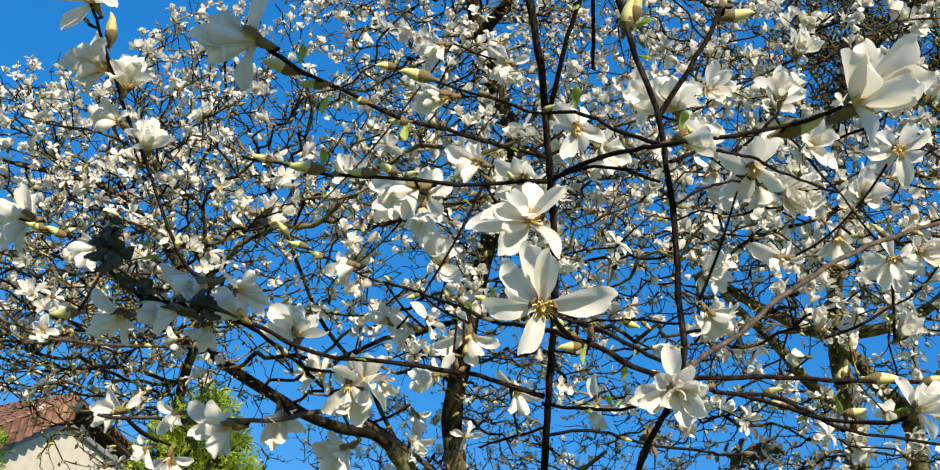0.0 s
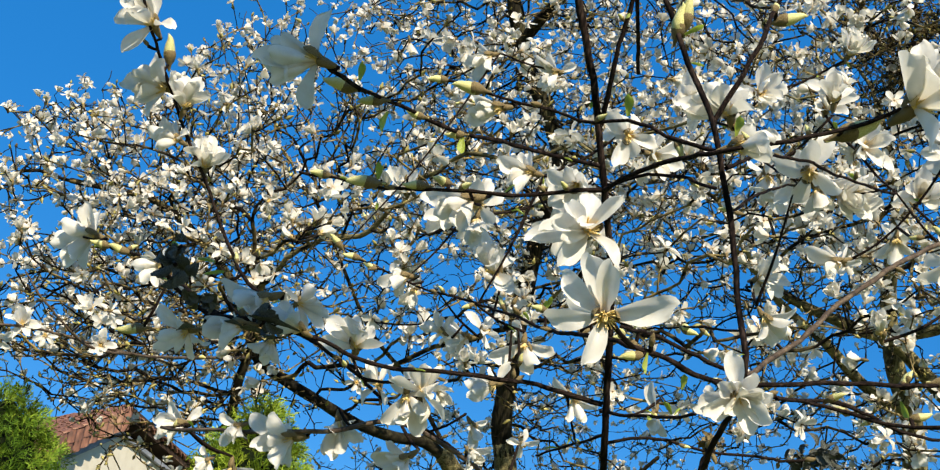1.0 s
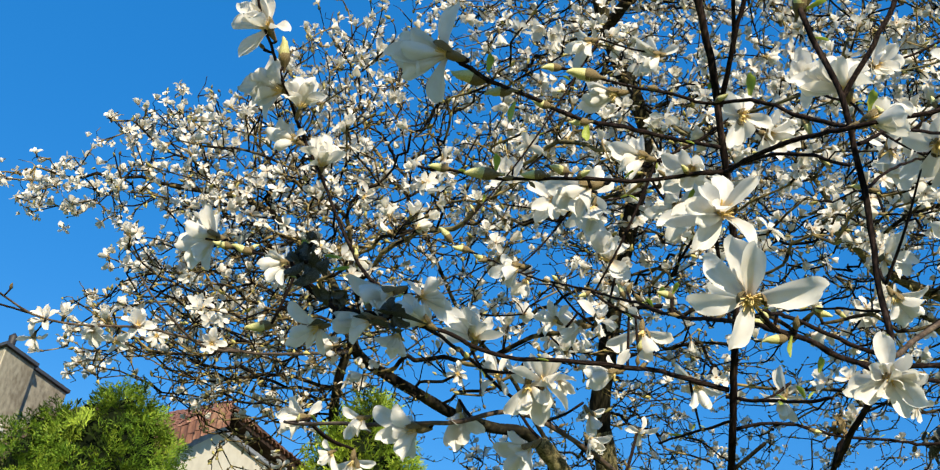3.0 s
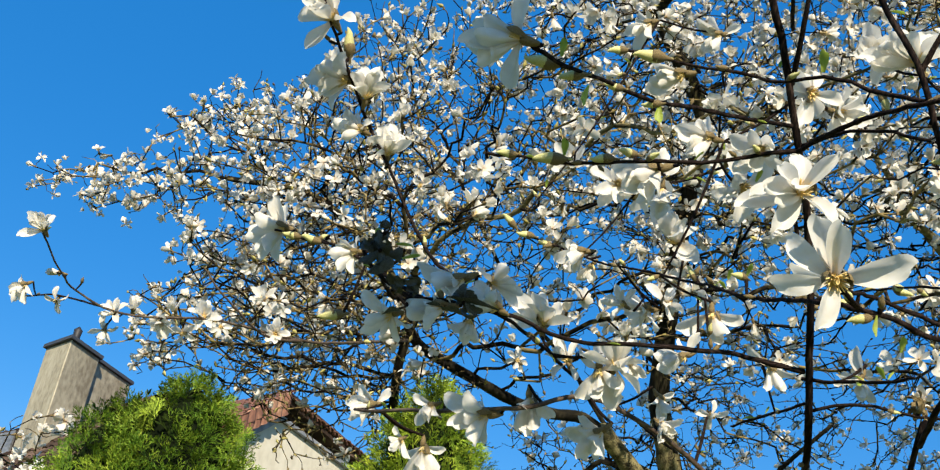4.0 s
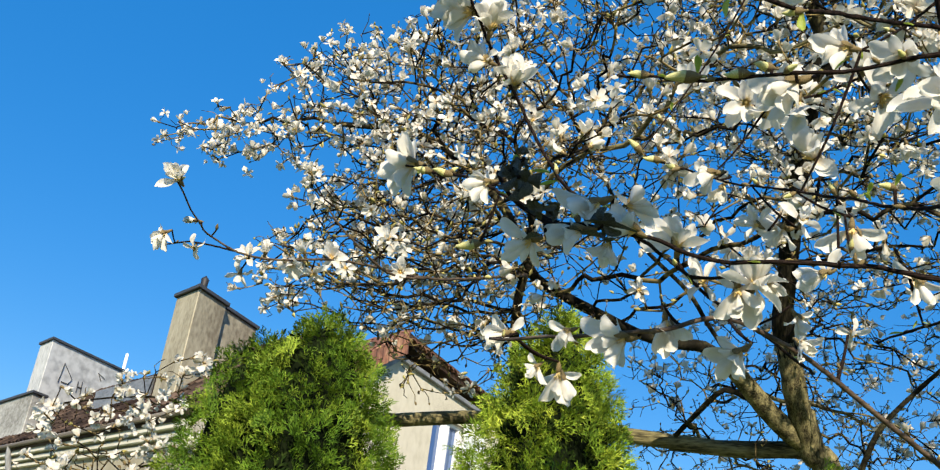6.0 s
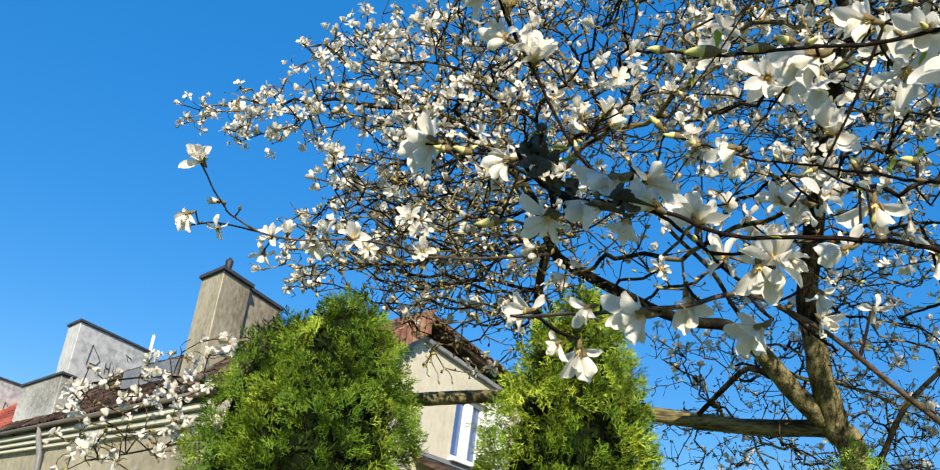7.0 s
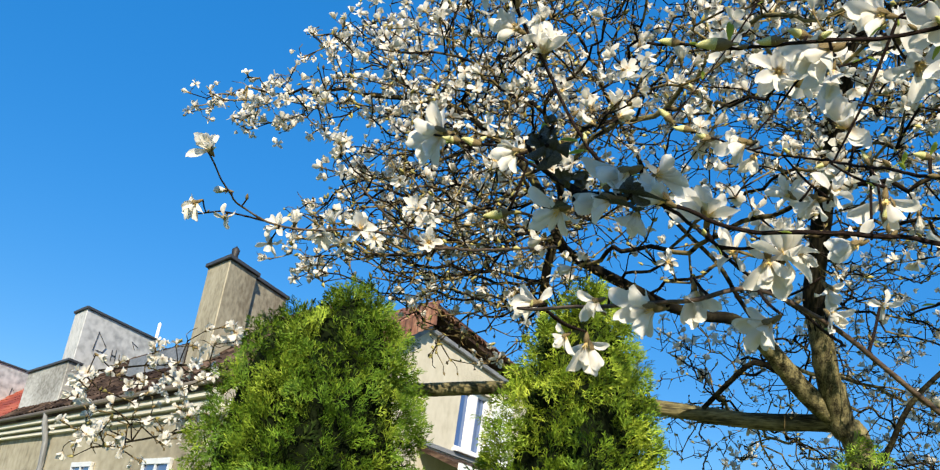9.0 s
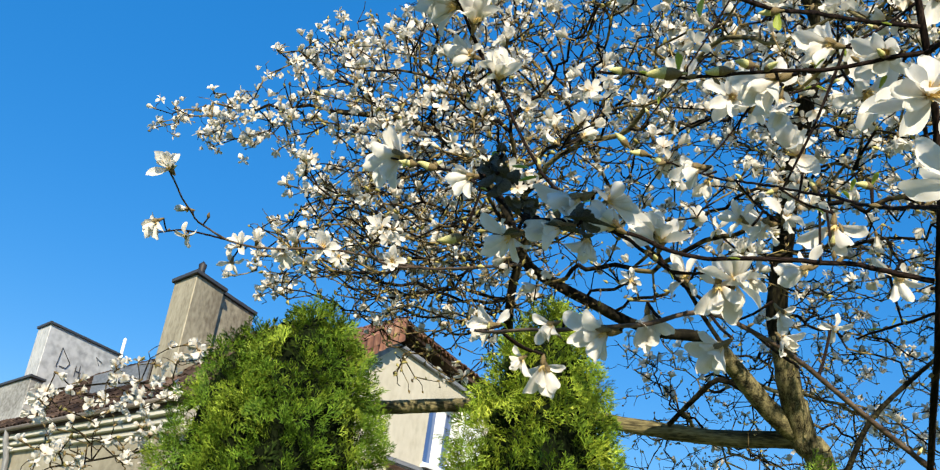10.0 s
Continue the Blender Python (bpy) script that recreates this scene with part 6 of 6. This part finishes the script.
    part("cap", box_in("cap", row, (1.33, 2.55), (0.93, 2.1), (7.295, 7.36), DARKCAP), ch)
    part("flue", box_in("flue", row, (1.5, 2.3), (2.06, 3.5), (5.4, 7.30), GREYPLASTER, 0.02), ch, "second stack behind, in stained plaster")
    part("cap", box_in("cap", row, (1.44, 2.36), (2.12, 3.56), (7.305, 7.37), DARKCAP), ch)
    v, f = [], []
    tube([row(2.25, 1.25, 7.36), row(2.25, 1.25, 7.5), row(2.25, 1.25, 7.62)], [0.08, 0.07, 0.085], 10, v, f)
    part("chimney_pot", mesh_of("chimney_pot", v, f, IRON, True), ch, "black chimney pot")
    for a, b, z0, z1, r in ((-7.07, 4.3, 6.1, 8.2, 0.05), (-8.29, 4.3, 6.1, 8.0, 0.035)):
        v, f = [], []
        tube([row(a, b, z0), row(a, b, (z0 + z1) / 2), row(a, b, z1)], [r] * 3, 10, v, f)
        part("vent_pipe", mesh_of("vent_pipe", v, f, WHITEPAINT, True), house, "white vent pipe")
    part("flashing", box_in("flashing", row, (-2.4, 0.9), (1.2, 1.26), (5.0, 5.75), METAL), house, "grey sheet upstand")
    for a, z in ((-1.6, 2.75), (2.6, 2.75)):
        wn_ = part("window", box_in("window", row, (a - 0.6, a + 0.6), (0.24, 0.29), (z - 1.2, z + 0.35), GLASS), house)
        for q in ((-0.66, -0.56), (-0.04, 0.04), (0.56, 0.66)):
            part("frame", box_in("frame", row, (a + q[0], a + q[1]), (0.2, 0.29), (z - 1.25, z + 0.4), WHITEPAINT), wn_)
        part("frame", box_in("frame", row, (a - 0.66, a + 0.66), (0.19, 0.29), (z + 0.33, z + 0.43), WHITEPAINT), wn_)
    # iron wall ties, bent rods on the fire walls
    for a, b, z, s in ((-6.58, 1.6, 6.85, 0.9), (2.5, 2.75, 6.5, 0.7), (-17.28, 2.4, 6.3, 0.8)):
        v, f = [], []
        p = [row(a, b, z - 0.35 * s), row(a, b + 0.06, z + 0.25 * s), row(a, b + 0.55 * s, z - 0.12 * s), row(a, b + 0.42 * s, z - 0.3 * s), row(a, b + 0.12 * s, z - 0.3 * s)]
        tube(p, [0.010] * 5, 5, v, f)
        part("wall_tie", mesh_of("wall_tie", v, f, IRON), house if a > -10 else next_door, "bent dark iron rod")
    for rods in ([(3.36, 7.12), (3.06, 7.20), (3.24, 7.02)], [(2.36, 6.76), (2.38, 6.46)], [(2.52, 6.80), (2.56, 6.45)], [(2.37, 6.62), (2.54, 6.62)]):
        v, f = [], []
        tube([row(-6.58, b, z) for b, z in rods], [0.010] * len(rods), 5, v, f)
        part("wall_tie", mesh_of("wall_tie", v, f, IRON), house, "short dark iron rod")


PEAK = Vector((-7.60, 19.25, 0))  # under the near end of the corner house's ridge
SIDE_DIR, OUT_DIR = Vector((0.265, 0.964, 0)), Vector((0.964, -0.265, 0))
RIDGE_DIR = -A_DIR


def end_wall(s, d, z):
    """A place on the end wall: s along it from under the ridge, d out from its face."""
    p = PEAK + SIDE_DIR * s + OUT_DIR * d
    return Vector((p.x, p.y, z))


def slice_of(name, outline, d0, d1, mat, bevel=0.0):
    """A slab parallel to the end wall, from its outline in (s, z)."""
    return prism(name, [end_wall(s, d0, z) for s, z in outline], OUT_DIR * (d1 - d0), mat, bevel)


def corner_house():
    house = tagged(new("corner_house"), "cream plastered house with red-brown tiled roof and white window", "house")
    gen = random.Random(9)
    rake = lambda s: 6.96 + (0.675 * s if s < 0 else -0.085 * s)
    # end wall, with the window's opening left through it
    for outline in ([(-4.4, 0), (1.66, 0), (1.66, rake(1.66)), (0, rake(0)), (-4.4, rake(-4.4))], [(1.66, 0), (3.9, 0), (3.9, 4.76), (1.66, 4.76)],
                    [(1.66, 6.2), (3.9, 6.2), (3.9, rake(3.9)), (1.66, rake(1.66))], [(3.9, 0), (8, 0), (8, rake(8)), (3.9, rake(3.9))]):
        part("wall", slice_of("wall", outline, -0.32, 0, CREAM), house, "plain cream plastered end wall")
    front = lambda u, z: end_wall(-4.4, -0.32, z) + RIDGE_DIR * u
    part("wall", prism("wall", [front(0, 0), front(9, 0), front(9, 3.95), front(0, 3.95)], OUT_DIR * 0.02 + SIDE_DIR * 0.3, CREAM), house)
    win = part("window", slice_of("window", [(1.7, 4.8), (3.86, 4.8), (3.86, 6.16), (1.7, 6.16)], -0.2, -0.18, GLASS), house, "tall white-framed window, the sky's reflected blue put into its glass")
    for s0, s1 in ((1.665, 1.79), (2.22, 2.52), (2.92, 3.2), (3.74, 3.895)):
        part("frame", slice_of("frame", [(s0, 4.765), (s1, 4.765), (s1, 6.195), (s0, 6.195)], -0.26, -0.1, WHITEPAINT), win)
    for z0, z1 in ((4.765, 4.85), (6.11, 6.195)):
        part("frame", slice_of("frame", [(1.667, z0), (3.893, z0), (3.893, z1), (1.667, z1)], -0.255, -0.105, WHITEPAINT), win)
    part("sill", slice_of("sill", [(1.6, 4.68), (3.96, 4.68), (3.96, 4.756), (1.6, 4.756)], -0.3, 0.14, WHITEPAINT, 0.01), win)
    part("shutter", slice_of("shutter", [(2.98, 4.78), (3.95, 4.78), (3.95, 6.25), (2.98, 6.25)], 0.003, 0.06, WHITEPAINT, 0.01), win, "bright white panel folded back over the window")
    # lean-to below
    part("lean_to", prism("lean_to", [end_wall(0.3, 0.003, 4.55), end_wall(6, 0.003, 4.55), end_wall(6, 1.1, 4.2), end_wall(0.3, 1.1, 4.2)], (0, 0, -0.1), OLDROOF), house, "low weathered lean-to roof")
    part("flashing", slice_of("flashing", [(0.25, 4.58), (6, 4.58), (6, 4.67), (0.25, 4.67)], 0.003, 0.05, METAL), house, "grey flashing strip")
    part("eaves_board", prism("eaves_board", [end_wall(0.3, 1.1, 4.08), end_wall(6, 1.1, 4.08), end_wall(6, 1.1, 4.22), end_wall(0.3, 1.1, 4.22)], OUT_DIR * 0.04, WHITEPAINT), house)
    # bargeboards under the tiled verge
    part("bargeboard", slice_of("bargeboard", [(-4.5, rake(-4.5)), (0, rake(0)), (0, rake(0) + 0.17), (-4.5, rake(-4.5) + 0.17)], 0.003, 0.12, METAL, 0.01), house, "pale grey bargeboard")
    part("bargeboard", slice_of("bargeboard", [(0.002, rake(0)), (8.2, rake(8.2)), (8.2, rake(8.2) + 0.10), (0.002, rake(0) + 0.10)], 0.003, 0.1, METAL, 0.01), house, "grey weathered bargeboard")
    top = lambda s: rake(s) + (0.60 if s <= 0 else 0.38)
    over = OUT_DIR * 0.2
    part("roof", prism("roof", [end_wall(-4.7, 0, top(-4.7)) + over, end_wall(0, 0, top(0)) + over, end_wall(0, 0, top(0)) + over + RIDGE_DIR * 9, end_wall(-4.7, 0, top(-4.7)) + over + RIDGE_DIR * 9], (0, 0, -0.42), TILE), house, "steep red-brown tiled slope")
    part("roof", prism("roof", [end_wall(0.003, 0, top(0)) + over, end_wall(8.3, 0, top(8.3)) + over, end_wall(8.3, 0, top(8.3)) + over + RIDGE_DIR * 9, end_wall(0.003, 0, top(0)) + over + RIDGE_DIR * 9], (0, 0, -0.26), OLDROOF), house, "shallow rear roof")
    slope = lambda u, v: end_wall(-v, 0, top(-v)) + over + RIDGE_DIR * (u - 0.05)
    tile_field("tile", lambda u, v: slope(u, 4.7 - v), (0.0, 5.4), 24, (2.0, 4.75), 12, TILE, house, True, gen)
    tile_field("tile", lambda u, v: slope(u, 4.7 - v), (0.0, 5.4), 24, (0.0, 2.0), 9, TILE, house, False, gen)
    tile_field("tile", lambda u, v: end_wall(u - 4.6, 0.2, rake(u - 4.6) + 0.19 + v), (0.0, 4.55), 22, (0.0, 0.42), 2, TILE, house, False, gen)
    tile_field("tile", lambda u, v: end_wall(u, 0, top(u)) + over + RIDGE_DIR * (v - 0.1), (0.0, 8.2), 42, (0.0, 0.8), 3, TILE, house, False, gen)


terrace()
corner_house()
